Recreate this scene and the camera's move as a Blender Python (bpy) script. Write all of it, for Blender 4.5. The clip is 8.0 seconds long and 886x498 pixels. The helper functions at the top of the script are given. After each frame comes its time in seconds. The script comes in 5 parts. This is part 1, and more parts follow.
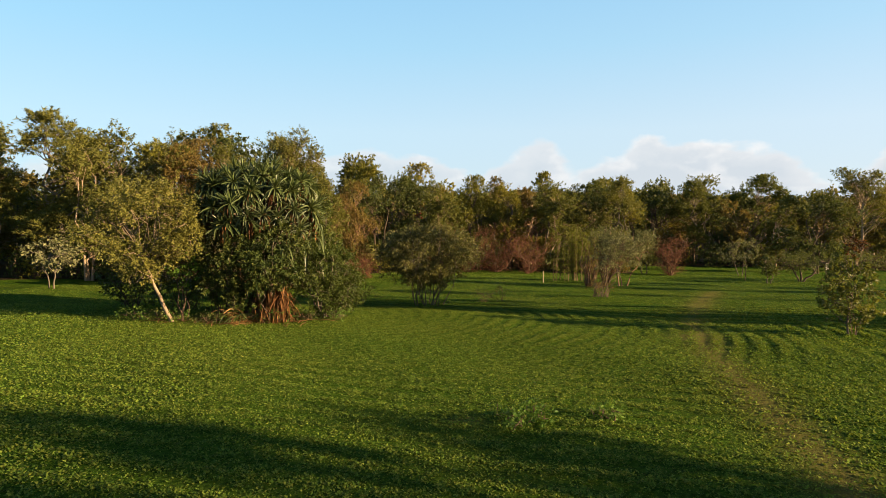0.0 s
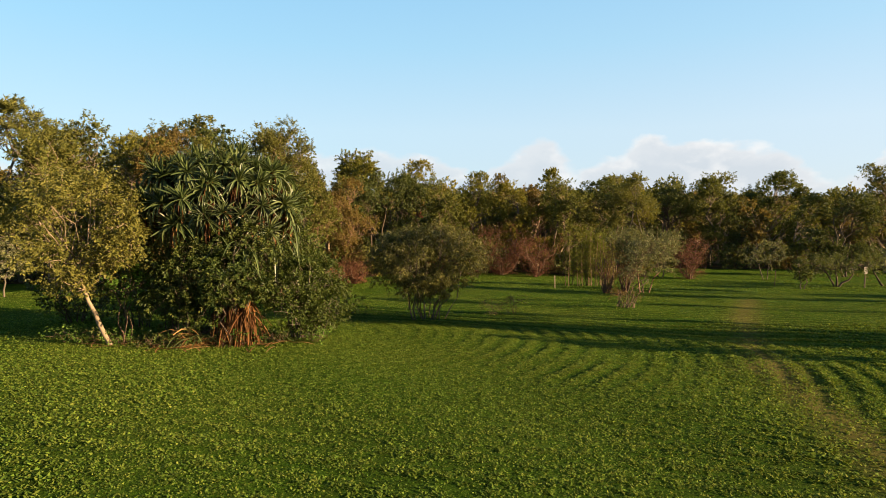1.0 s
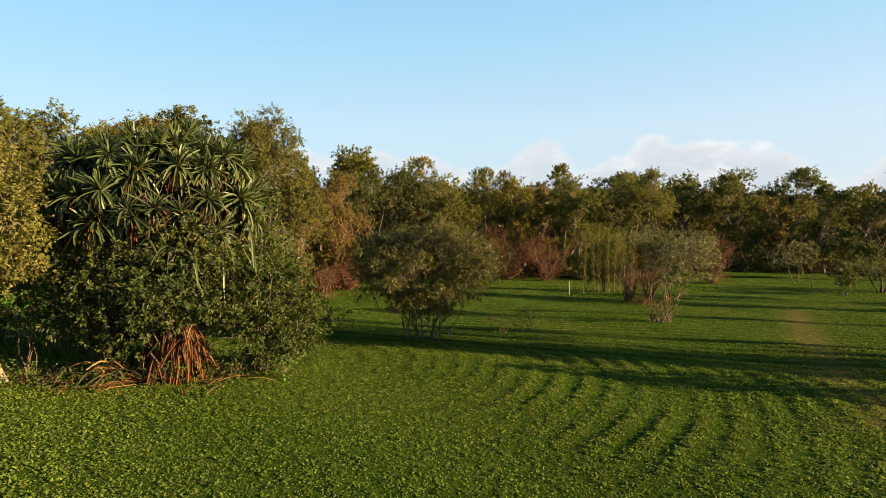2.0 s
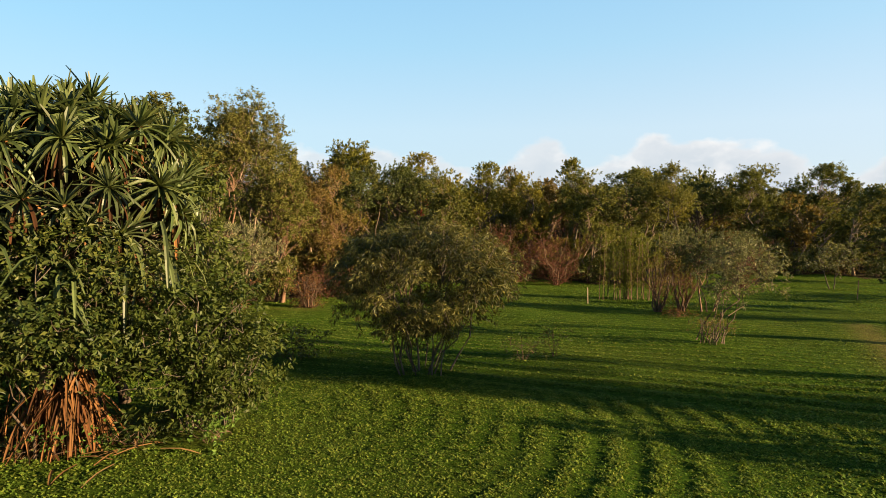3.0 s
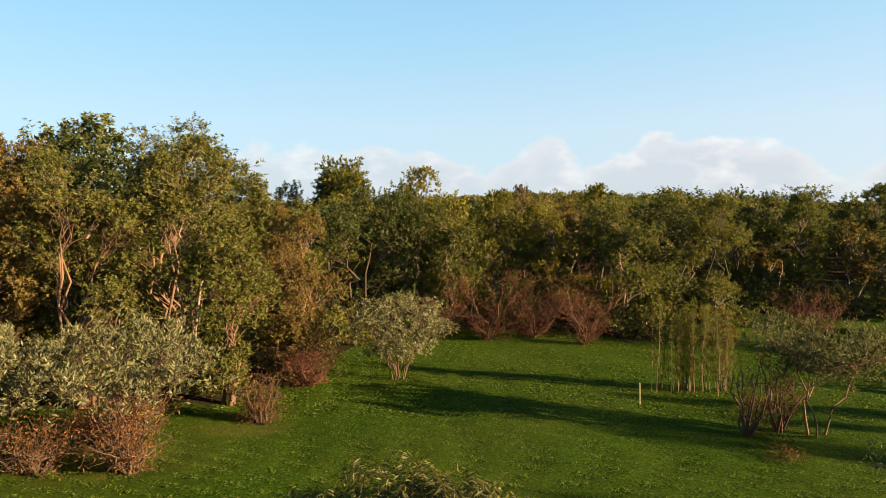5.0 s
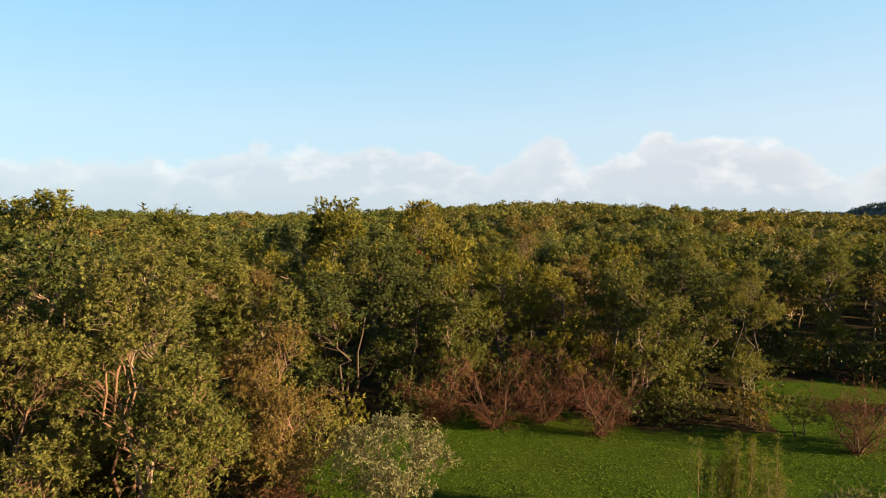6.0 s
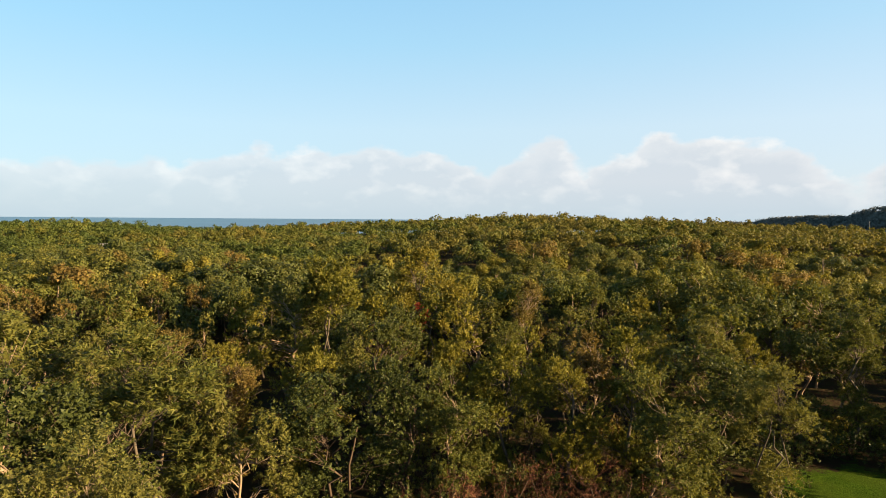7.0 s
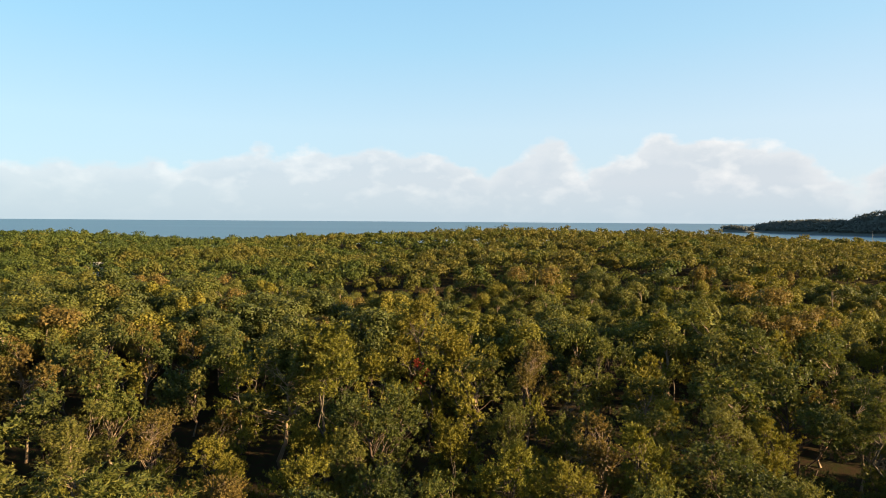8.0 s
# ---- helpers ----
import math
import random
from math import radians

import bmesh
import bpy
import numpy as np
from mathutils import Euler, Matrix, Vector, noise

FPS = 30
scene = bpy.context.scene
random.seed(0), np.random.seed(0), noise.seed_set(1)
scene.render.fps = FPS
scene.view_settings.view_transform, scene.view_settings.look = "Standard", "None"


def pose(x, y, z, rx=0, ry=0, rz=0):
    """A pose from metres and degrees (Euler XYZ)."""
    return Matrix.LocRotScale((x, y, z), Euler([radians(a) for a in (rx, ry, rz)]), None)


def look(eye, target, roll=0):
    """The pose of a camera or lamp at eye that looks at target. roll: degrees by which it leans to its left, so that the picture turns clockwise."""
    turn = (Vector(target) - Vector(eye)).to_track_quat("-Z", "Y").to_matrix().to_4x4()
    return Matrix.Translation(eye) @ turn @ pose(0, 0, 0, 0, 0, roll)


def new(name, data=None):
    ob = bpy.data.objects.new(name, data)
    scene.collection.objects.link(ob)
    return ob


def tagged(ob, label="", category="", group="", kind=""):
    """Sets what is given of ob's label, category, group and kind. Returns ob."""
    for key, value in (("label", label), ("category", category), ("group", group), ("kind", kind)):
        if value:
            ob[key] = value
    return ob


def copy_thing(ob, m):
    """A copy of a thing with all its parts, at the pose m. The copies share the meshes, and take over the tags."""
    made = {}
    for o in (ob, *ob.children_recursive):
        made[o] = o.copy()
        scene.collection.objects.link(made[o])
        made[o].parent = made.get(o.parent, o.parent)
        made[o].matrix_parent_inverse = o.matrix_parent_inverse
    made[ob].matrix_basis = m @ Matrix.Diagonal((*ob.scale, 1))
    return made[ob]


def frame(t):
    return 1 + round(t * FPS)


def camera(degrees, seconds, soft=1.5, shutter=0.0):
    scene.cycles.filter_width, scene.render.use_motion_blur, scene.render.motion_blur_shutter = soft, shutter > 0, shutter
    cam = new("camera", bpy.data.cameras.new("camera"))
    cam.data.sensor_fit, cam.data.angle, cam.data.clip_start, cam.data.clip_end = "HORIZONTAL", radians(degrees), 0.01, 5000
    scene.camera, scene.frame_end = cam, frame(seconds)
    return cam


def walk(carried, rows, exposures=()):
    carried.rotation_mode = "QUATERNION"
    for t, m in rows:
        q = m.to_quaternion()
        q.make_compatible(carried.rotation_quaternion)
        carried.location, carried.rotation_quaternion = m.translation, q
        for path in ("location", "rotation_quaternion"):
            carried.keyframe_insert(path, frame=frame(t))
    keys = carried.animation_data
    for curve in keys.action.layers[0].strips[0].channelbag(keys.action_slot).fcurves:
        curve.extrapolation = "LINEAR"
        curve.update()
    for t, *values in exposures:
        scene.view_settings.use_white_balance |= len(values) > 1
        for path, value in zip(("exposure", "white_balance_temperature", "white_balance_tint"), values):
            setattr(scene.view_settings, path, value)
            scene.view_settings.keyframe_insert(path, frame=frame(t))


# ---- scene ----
cam = camera(75.0, 8.0, soft=0.6)
PATH = [
    (0, (0.000, 0.000, 4.000), (-0.100, 19.970, 2.970), 0.4),
    (0.5, (-0.036, 2.319, 3.991), (-0.146, 22.289, 2.951), 0.4),
    (1, (-0.063, 4.773, 3.982), (-0.203, 24.743, 2.932), 0.4),
    (1.2, (-0.045, 5.771, 3.964), (-0.215, 25.741, 2.924), 0.3),
    (2.3, (-0.072, 11.038, 3.892), (-0.302, 31.008, 2.832), 0.4),
    (2.5, (-0.117, 11.991, 3.883), (-0.347, 31.961, 2.813), 0.4),
    (3, (-0.162, 14.643, 3.856), (-0.422, 34.613, 2.776), 0.4),
    (3.5, (-0.216, 16.989, 3.856), (-0.496, 36.959, 2.756), 0.4),
    (4, (-0.270, 19.640, 4.548), (-0.580, 39.610, 3.408), 0.4),
    (4.2, (-0.288, 20.647, 5.088), (-0.618, 40.607, 3.948), 0.5),
    (5.3, (-0.369, 25.906, 8.791), (-0.749, 45.866, 7.641), 0.4),
    (5.5, (-0.396, 26.930, 9.843), (-0.776, 46.890, 8.703), 0.4),
    (6, (-0.440, 29.348, 12.980), (-0.840, 49.308, 11.840), 0.4),
    (6.5, (-0.449, 31.515, 16.225), (-0.859, 51.485, 15.085), 0.4),
    (7, (-0.485, 33.564, 19.829), (-0.915, 53.524, 18.709), 0.4),
    (7.5, (-0.557, 35.272, 23.128), (-0.997, 55.232, 22.038), 0.4),
    (8, (-0.602, 36.980, 26.724), (-1.042, 56.950, 25.644), 0.4),
]
EXPOSE = 1.9
walk(cam, [(t, look(eye, target, roll)) for t, eye, target, roll in PATH], exposures=[(0.0, EXPOSE), (8.0, EXPOSE)])

# ---------------------------------------------------------------- light
SUN_EL, SUN_AZ = 14.0, (0.955, -0.297)      # low evening sun, to the right and a little behind
to_sun = Vector((SUN_AZ[0], SUN_AZ[1], 0)).normalized() * math.cos(radians(SUN_EL)) + Vector((0, 0, math.sin(radians(SUN_EL))))
lamp = bpy.data.lights.new("sun", "SUN")
lamp.energy, lamp.angle, lamp.color = 5.0, radians(0.6), (1.0, 0.71, 0.39)
sun = new("sun", lamp)
sun.matrix_world = Matrix.Translation((60, -30, 60)) @ to_sun.to_track_quat("Z", "Y").to_matrix().to_4x4()


class Nodes:
    """Short hand for node trees."""

    def __init__(self, tree):
        self.t = tree
        tree.nodes.clear()

    def n(self, kind, ins=(), operation="", blend_type="", attribute_name="", noise_dimensions="", data_type="", use_clamp=False):
        node = self.t.nodes.new(kind)
        if data_type:
            node.data_type = data_type
        if operation:
            node.operation = operation
        if blend_type:
            node.blend_type = blend_type
        if attribute_name:
            node.attribute_name = attribute_name
        if noise_dimensions:
            node.noise_dimensions = noise_dimensions
        if use_clamp:
            node.use_clamp = True
        for key, v in dict(ins).items():
            s = node.inputs[key]
            if isinstance(v, bpy.types.NodeSocket):
                self.t.links.new(v, s)
            else:
                s.default_value = v
        return node

    def math(self, op, a, b=0.0, c=0.0, clamp=False):
        return self.n("ShaderNodeMath", {0: a, 1: b, 2: c}, operation=op, use_clamp=clamp).outputs[0]

    def ramp(self, fac, stops, mode="LINEAR"):
        r = self.n("ShaderNodeValToRGB", {0: fac})
        e = r.color_ramp.elements
        r.color_ramp.interpolation = mode
        while len(e) < len(stops):
            e.new(0.5)
        for el, (p, c) in zip(e, stops):
            el.position = p
            el.color = (*c, 1) if len(c) == 3 else c
        return r.outputs[0]

    def mix(self, fac, a, b, blend="MIX"):
        m = self.n("ShaderNodeMix", data_type="RGBA", blend_type=blend)
        for key, v in ((0, fac), (6, a), (7, b)):
            if isinstance(v, bpy.types.NodeSocket):
                self.t.links.new(v, m.inputs[key])
            else:
                m.inputs[key].default_value = v if key == 0 else ((*v, 1) if len(v) == 3 else v)
        return m.outputs[2]

    def noise(self, scale, detail=3.0, rough=0.55, vec=None, dim="3D"):
        ins = {"Scale": scale, "Detail": detail, "Roughness": rough}
        if vec is not None:
            ins["Vector"] = vec
        return self.n("ShaderNodeTexNoise", ins, noise_dimensions=dim).outputs[0]


def build_world():
    world = bpy.data.worlds.new("sky")
    scene.world = world
    world.use_nodes = True
    k = Nodes(world.node_tree)
    tex = k.n("ShaderNodeTexSky")
    tex.sky_type, tex.sun_disc, tex.sun_elevation = "NISHITA", False, radians(SUN_EL)
    tex.sun_rotation = math.atan2(SUN_AZ[0], SUN_AZ[1])
    tex.altitude, tex.air_density, tex.dust_density, tex.ozone_density = 0.0, 1.0, 0.6, 2.0
    sky = tex.outputs[0]
    way = k.n("ShaderNodeTexCoord").outputs["Generated"]
    xyz = k.n("ShaderNodeSeparateXYZ", {0: way})
    az = k.math("ARCTAN2", xyz.outputs[0], xyz.outputs[1])
    el = k.math("ARCSINE", xyz.outputs[2])
    # bank of cumulus standing on the horizon: height of the tops along the bearing
    u = k.math("MULTIPLY_ADD", az, 1 / radians(90), 0.5, clamp=True)
    tops = [(0.0, 4.4), (0.09, 4.6), (0.15, 5.0), (0.185, 5.9), (0.215, 4.8), (0.245, 6.0), (0.285, 7.0), (0.33, 6.7), (0.37, 6.6), (0.44, 6.9),
            (0.475, 6.9), (0.505, 5.4), (0.535, 4.2), (0.57, 6.2), (0.60, 7.5), (0.64, 6.0), (0.68, 6.4), (0.705, 7.9), (0.74, 7.1), (0.79, 7.5),
            (0.83, 6.4), (0.86, 3.8), (0.885, 3.4), (0.91, 5.9), (1.0, 5.6)]
    top = k.math("MULTIPLY", k.ramp(u, [(p, (h / 10, h / 10, h / 10)) for p, h in tops]), 10.0)
    eld = k.math("MULTIPLY", el, 180 / math.pi)
    flat = k.n("ShaderNodeCombineXYZ", {0: k.math("MULTIPLY", az, 10.0), 1: k.math("MULTIPLY", el, 16.0), 2: 3.7}).outputs[0]
    puff = k.noise(1.25, 5.0, 0.52, flat)
    edge = k.math("ADD", k.math("SUBTRACT", top, eld), k.math("MULTIPLY_ADD", puff, 6.0, -3.2))
    body = k.math("SMOOTH_MIN", k.math("MULTIPLY", edge, 1.15, clamp=True), 1.0, 0.1)
    lit = k.noise(1.5, 4.0, 0.5, k.n("ShaderNodeVectorMath", {0: flat, 1: (-0.10, 0.14, 0.0)}, operation="ADD").outputs[0])
    crest = k.math("MULTIPLY", k.math("SUBTRACT", 1.0, k.math("MULTIPLY", edge, 0.42, clamp=True)), 1.0, clamp=True)
    glow = k.math("ADD", k.math("MULTIPLY", crest, 0.62), k.math("MULTIPLY_ADD", lit, 4.2, -2.1, clamp=True), clamp=True)
    g = 1 / (SKY * 2 ** EXPOSE)
    shade = k.mix(glow, tuple(v * g for v in (0.68, 0.735, 0.79)), tuple(v * g for v in (0.98, 0.965, 0.95)))
    blue = k.ramp(k.math("MULTIPLY", eld, 1 / 60, clamp=True), [(0.0, (0.60, 0.76, 0.86)), (0.14, (0.59, 0.81, 0.93)), (0.27, (0.42, 0.75, 0.96)), (0.42, (0.30, 0.645, 0.95)), (0.6, (0.18, 0.37, 0.60)), (1.0, (0.09, 0.19, 0.36))])
    side = k.math("MULTIPLY_ADD", xyz.outputs[0], 0.55, 0.5, clamp=True)
    blue = k.mix(1.0, blue, k.mix(side, (0.84, 0.93, 0.945), (1.15, 0.98, 0.94)), "MULTIPLY")
    blue = k.mix(1.0, blue, (g, g, g), "MULTIPLY")
    pale = k.mix(0.90, k.mix(1.0, sky, (1.1, 1.15, 1.3), "MULTIPLY"), blue)
    low = k.math("SUBTRACT", 1.0, k.math("MULTIPLY", eld, 0.30, clamp=True))
    shade = k.mix(k.math("MULTIPLY", low, 0.85), shade, tuple(v * g for v in (0.56, 0.68, 0.76)))
    thick = k.math("MULTIPLY_ADD", k.math("MULTIPLY_ADD", az, 1.1, 0.55, clamp=True), 0.30, 0.62)
    front = k.mix(k.math("MULTIPLY", body, thick), pale, shade)
    up = k.math("MULTIPLY_ADD", eld, 8.3, 4.17, clamp=True)
    whole = k.mix(up, (1.2, 1.6, 1.7), front)
    ahead = k.math("MULTIPLY_ADD", xyz.outputs[1], 1.3, 0.35, clamp=True)
    whole = k.mix(1.0, whole, k.mix(ahead, (0.66, 0.65, 0.62), (1.0, 1.0, 1.0)), "MULTIPLY")
    bg = k.n("ShaderNodeBackground", {0: whole, 1: SKY})
    k.t.links.new(bg.outputs[0], k.n("ShaderNodeOutputWorld").inputs[0])


SKY = 0.085
build_world()


# ---------------------------------------------------------------- materials
def material(name):
    m = bpy.data.materials.new(name)
    m.use_nodes = True
    return m, Nodes(m.node_tree)


def finish(k, shader):
    return k.n("ShaderNodeOutputMaterial", {0: shader})


def leaf_material(name, colours, rough=0.6, low=0.65, through_light=0.34, spread=0.5, tint=False, gloss=0.14):
    """Leaves: a ramp over the leaf's own chance, moved by the plant's chance."""
    m, k = material(name)
    isl = k.n("ShaderNodeNewGeometry").outputs["Random Per Island"]
    own = k.n("ShaderNodeAttribute", attribute_name="tint").outputs["Fac"] if tint else k.n("ShaderNodeObjectInfo").outputs["Random"]
    fac = k.math("MULTIPLY_ADD", isl, 1 - spread, k.math("MULTIPLY", own, spread), clamp=True)
    colours = [(r * 1.12, g * 1.05, b) for r, g, b in colours]
    n = len(colours)
    col = k.ramp(fac, [(i / (n - 1), c) for i, c in enumerate(colours)])
    bri = k.math("MULTIPLY_ADD", k.math("FRACT", k.math("MULTIPLY", isl, 17.31)), 1.16 - low, low * 0.9)
    col = k.mix(1.0, col, k.n("ShaderNodeCombineColor", {0: bri, 1: bri, 2: bri}).outputs[0], "MULTIPLY")
    p = k.n("ShaderNodeBsdfPrincipled", {"Base Color": col, "Roughness": rough, "Specular IOR Level": gloss})
    tr = k.n("ShaderNodeBsdfTranslucent", {0: k.mix(1.0, col, (1.25, 1.2, 0.65), "MULTIPLY")})
    finish(k, k.n("ShaderNodeMixShader", {0: through_light, 1: p.outputs[0], 2: tr.outputs[0]}).outputs[0])
    return m


def bark_material(name, a, b, scale=6.0, rough=0.85):
    m, k = material(name)
    co = k.n("ShaderNodeTexCoord").outputs["Object"]
    st = k.n("ShaderNodeMapping", {0: co, 3: (1.0, 1.0, 0.22)}).outputs[0]
    big = k.noise(scale * 0.4, 2.0, 0.5, co)
    fine = k.noise(scale * 4, 5.0, 0.65, st)
    own = k.n("ShaderNodeObjectInfo").outputs["Random"]
    fac = k.math("ADD", k.math("MULTIPLY", fine, 0.8), k.math("MULTIPLY_ADD", big, 0.7, k.math("MULTIPLY_ADD", own, 0.3, -0.45)), clamp=True)
    col = k.mix(fac, a, b)
    bump = k.n("ShaderNodeBump", {"Height": fine, "Strength": 0.6, "Distance": 0.02})
    p = k.n("ShaderNodeBsdfPrincipled", {"Base Color": col, "Roughness": rough, "Specular IOR Level": 0.2, "Normal": bump.outputs[0]})
    finish(k, p.outputs[0])
    return m


def plain_material(name, a, b, scale=3.0, rough=0.8, metal=0.0):
    m, k = material(name)
    co = k.n("ShaderNodeTexCoord").outputs["Object"]
    f = k.math("MULTIPLY_ADD", k.noise(scale, 5.0, 0.6, co), 1.6, -0.3, clamp=True)
    p = k.n("ShaderNodeBsdfPrincipled", {"Base Color": k.mix(f, a, b), "Roughness": rough, "Metallic": metal})
    finish(k, p.outputs[0])
    return m


OLIVE = leaf_material("leaf_olive", [(0.056, 0.084, 0.021), (0.100, 0.120, 0.027), (0.156, 0.158, 0.038), (0.114, 0.128, 0.042)])
YELLOW = leaf_material("leaf_yellow_green", [(0.107, 0.120, 0.020), (0.163, 0.164, 0.026), (0.203, 0.182, 0.034)], through_light=0.28)
DEEP = leaf_material("leaf_deep_green", [(0.046, 0.066, 0.018), (0.078, 0.100, 0.026), (0.120, 0.132, 0.034)], rough=0.55, gloss=0.2)
RUSTY = leaf_material("leaf_rusty", [(0.085, 0.086, 0.025), (0.132, 0.118, 0.032), (0.180, 0.130, 0.040), (0.120, 0.112, 0.037)])
SILVER = leaf_material("leaf_silver", [(0.082, 0.099, 0.039), (0.146, 0.163, 0.074), (0.241, 0.246, 0.133), (0.120, 0.128, 0.048)], rough=0.5, low=0.42, through_light=0.3)
WILLOW = leaf_material("leaf_willow", [(0.043, 0.058, 0.014), (0.082, 0.096, 0.024), (0.171, 0.166, 0.049), (0.107, 0.112, 0.033)], rough=0.45, low=0.4, gloss=0.25)
# shrub leaves, darkened in colour for the shade about the pandanus
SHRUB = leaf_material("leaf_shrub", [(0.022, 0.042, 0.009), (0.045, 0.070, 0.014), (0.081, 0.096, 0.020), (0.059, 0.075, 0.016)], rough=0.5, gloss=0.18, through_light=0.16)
# the same leaves in a brighter copy, with light from behind put into the colour
SHRUB_BACKLIT = leaf_material("leaf_shrub_backlit", [(0.031, 0.055, 0.011), (0.057, 0.084, 0.016), (0.091, 0.116, 0.024), (0.067, 0.086, 0.018)], rough=0.5, gloss=0.18)
THIN = leaf_material("leaf_thin_tree", [(0.074, 0.100, 0.022), (0.120, 0.140, 0.032), (0.176, 0.170, 0.042), (0.104, 0.126, 0.028)], rough=0.4)
FRESH = leaf_material("leaf_fresh", [(0.050, 0.120, 0.018), (0.090, 0.170, 0.026), (0.130, 0.200, 0.040)])
STRAP = leaf_material("leaf_strap", [(0.036, 0.061, 0.018), (0.060, 0.092, 0.028), (0.096, 0.131, 0.043), (0.080, 0.094, 0.025)], rough=0.42, gloss=0.35, through_light=0.2, spread=0.3, low=0.5)
DEAD = leaf_material("leaf_dead", [(0.035, 0.016, 0.008), (0.105, 0.046, 0.016), (0.215, 0.110, 0.038), (0.130, 0.070, 0.028)], rough=0.75, through_light=0.15, spread=0.15, low=0.35)
STRAW = leaf_material("leaf_straw", [(0.120, 0.062, 0.022), (0.220, 0.130, 0.048), (0.300, 0.205, 0.085)], rough=0.75, through_light=0.15, spread=0.15, low=0.4)
RED = leaf_material("twig_red", [(0.076, 0.035, 0.024), (0.118, 0.052, 0.033), (0.156, 0.073, 0.042), (0.125, 0.084, 0.034)], rough=0.8, through_light=0.1)
REED = leaf_material("leaf_reed", [(0.080, 0.105, 0.016), (0.125, 0.147, 0.022), (0.175, 0.173, 0.034)])
# grey-green instead of leaf green: the haze of distance is put into this colour
HEADLAND = leaf_material("leaf_headland_hazed", [(0.110, 0.128, 0.118), (0.120, 0.138, 0.124), (0.132, 0.146, 0.130)], tint=True, low=0.95, through_light=0.04)
FAR = leaf_material("leaf_far", [(0.045, 0.074, 0.020), (0.076, 0.101, 0.022), (0.108, 0.117, 0.025), (0.134, 0.125, 0.030), (0.111, 0.114, 0.030)], spread=0.82, tint=True, low=0.75, through_light=0.3)
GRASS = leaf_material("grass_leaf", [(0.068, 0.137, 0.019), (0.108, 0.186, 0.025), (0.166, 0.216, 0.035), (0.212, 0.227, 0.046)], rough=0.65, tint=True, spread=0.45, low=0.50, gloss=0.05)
BARK_PALE = bark_material("bark_pale", (0.15, 0.105, 0.065), (0.34, 0.26, 0.18))
BARK_DARK = bark_material("bark_dark", (0.045, 0.032, 0.022), (0.12, 0.085, 0.06))
BARK_PINK = bark_material("bark_orange_pink", (0.10, 0.056, 0.034), (0.25, 0.15, 0.095))
BARK_TWIG = bark_material("bark_twig", (0.065, 0.040, 0.027), (0.15, 0.095, 0.060))
BARK_GREY = bark_material("bark_grey", (0.055, 0.045, 0.034), (0.16, 0.13, 0.095))


# ---------------------------------------------------------------- mesh helpers
def arrays_mesh(name, verts, quads=None, tris=None, mat=None, smooth=False, tint=None):
    """A mesh from numpy arrays of points and of corner numbers."""
    me = bpy.data.meshes.new(name)
    verts = np.asarray(verts, dtype=np.float32)
    q = np.zeros((0, 4), np.int32) if quads is None else np.asarray(quads, np.int32)
    t = np.zeros((0, 3), np.int32) if tris is None else np.asarray(tris, np.int32)
    me.vertices.add(len(verts))
    me.vertices.foreach_set("co", verts.ravel())
    me.loops.add(q.size + t.size)
    me.loops.foreach_set("vertex_index", np.concatenate([q.ravel(), t.ravel()]))
    me.polygons.add(len(q) + len(t))
    starts = np.concatenate([np.arange(len(q)) * 4, q.size + np.arange(len(t)) * 3]).astype(np.int32)
    me.polygons.foreach_set("loop_start", starts)
    me.polygons.foreach_set("use_smooth", np.full(len(q) + len(t), smooth))
    if mat:
        me.materials.append(mat)
    me.update(calc_edges=True)
    if tint is not None:
        a = me.attributes.new("tint", "FLOAT", "POINT")
        a.data.foreach_set("value", np.asarray(tint, np.float32))
    return me


def unit(a):
    return a / np.maximum(np.linalg.norm(a, axis=-1, keepdims=True), 1e-9)


def leaf_points(P, D, N, L, W, fold=0.18):
    """Corner points of folded lozenge leaves: base P, way D, face N."""
    D = unit(D)
    S = unit(np.cross(D, N))
    N = np.cross(S, D)
    L, W = np.asarray(L)[:, None], np.asarray(W)[:, None]
    mid = P + D * L * 0.45 + N * W * fold
    return np.stack([P, mid + S * W * 0.5, P + D * L - N * W * fold, mid - S * W * 0.5], axis=1).reshape(-1, 3)


def leaves_mesh(name, P, D, N, L, W, mat, tint=None, plain=False):
    if plain:
        S = unit(np.cross(D, N)) * W[:, None] * 0.5
        v = np.stack([P - S, P + S, P + unit(D) * L[:, None]], axis=1).reshape(-1, 3)
        return arrays_mesh(name, v, tris=np.arange(len(v)).reshape(-1, 3), mat=mat, tint=None if tint is None else np.repeat(tint, 3))
    v = leaf_points(P, D, N, L, W)
    return arrays_mesh(name, v, np.arange(len(v)).reshape(-1, 4), mat=mat, tint=None if tint is None else np.repeat(tint, 4))


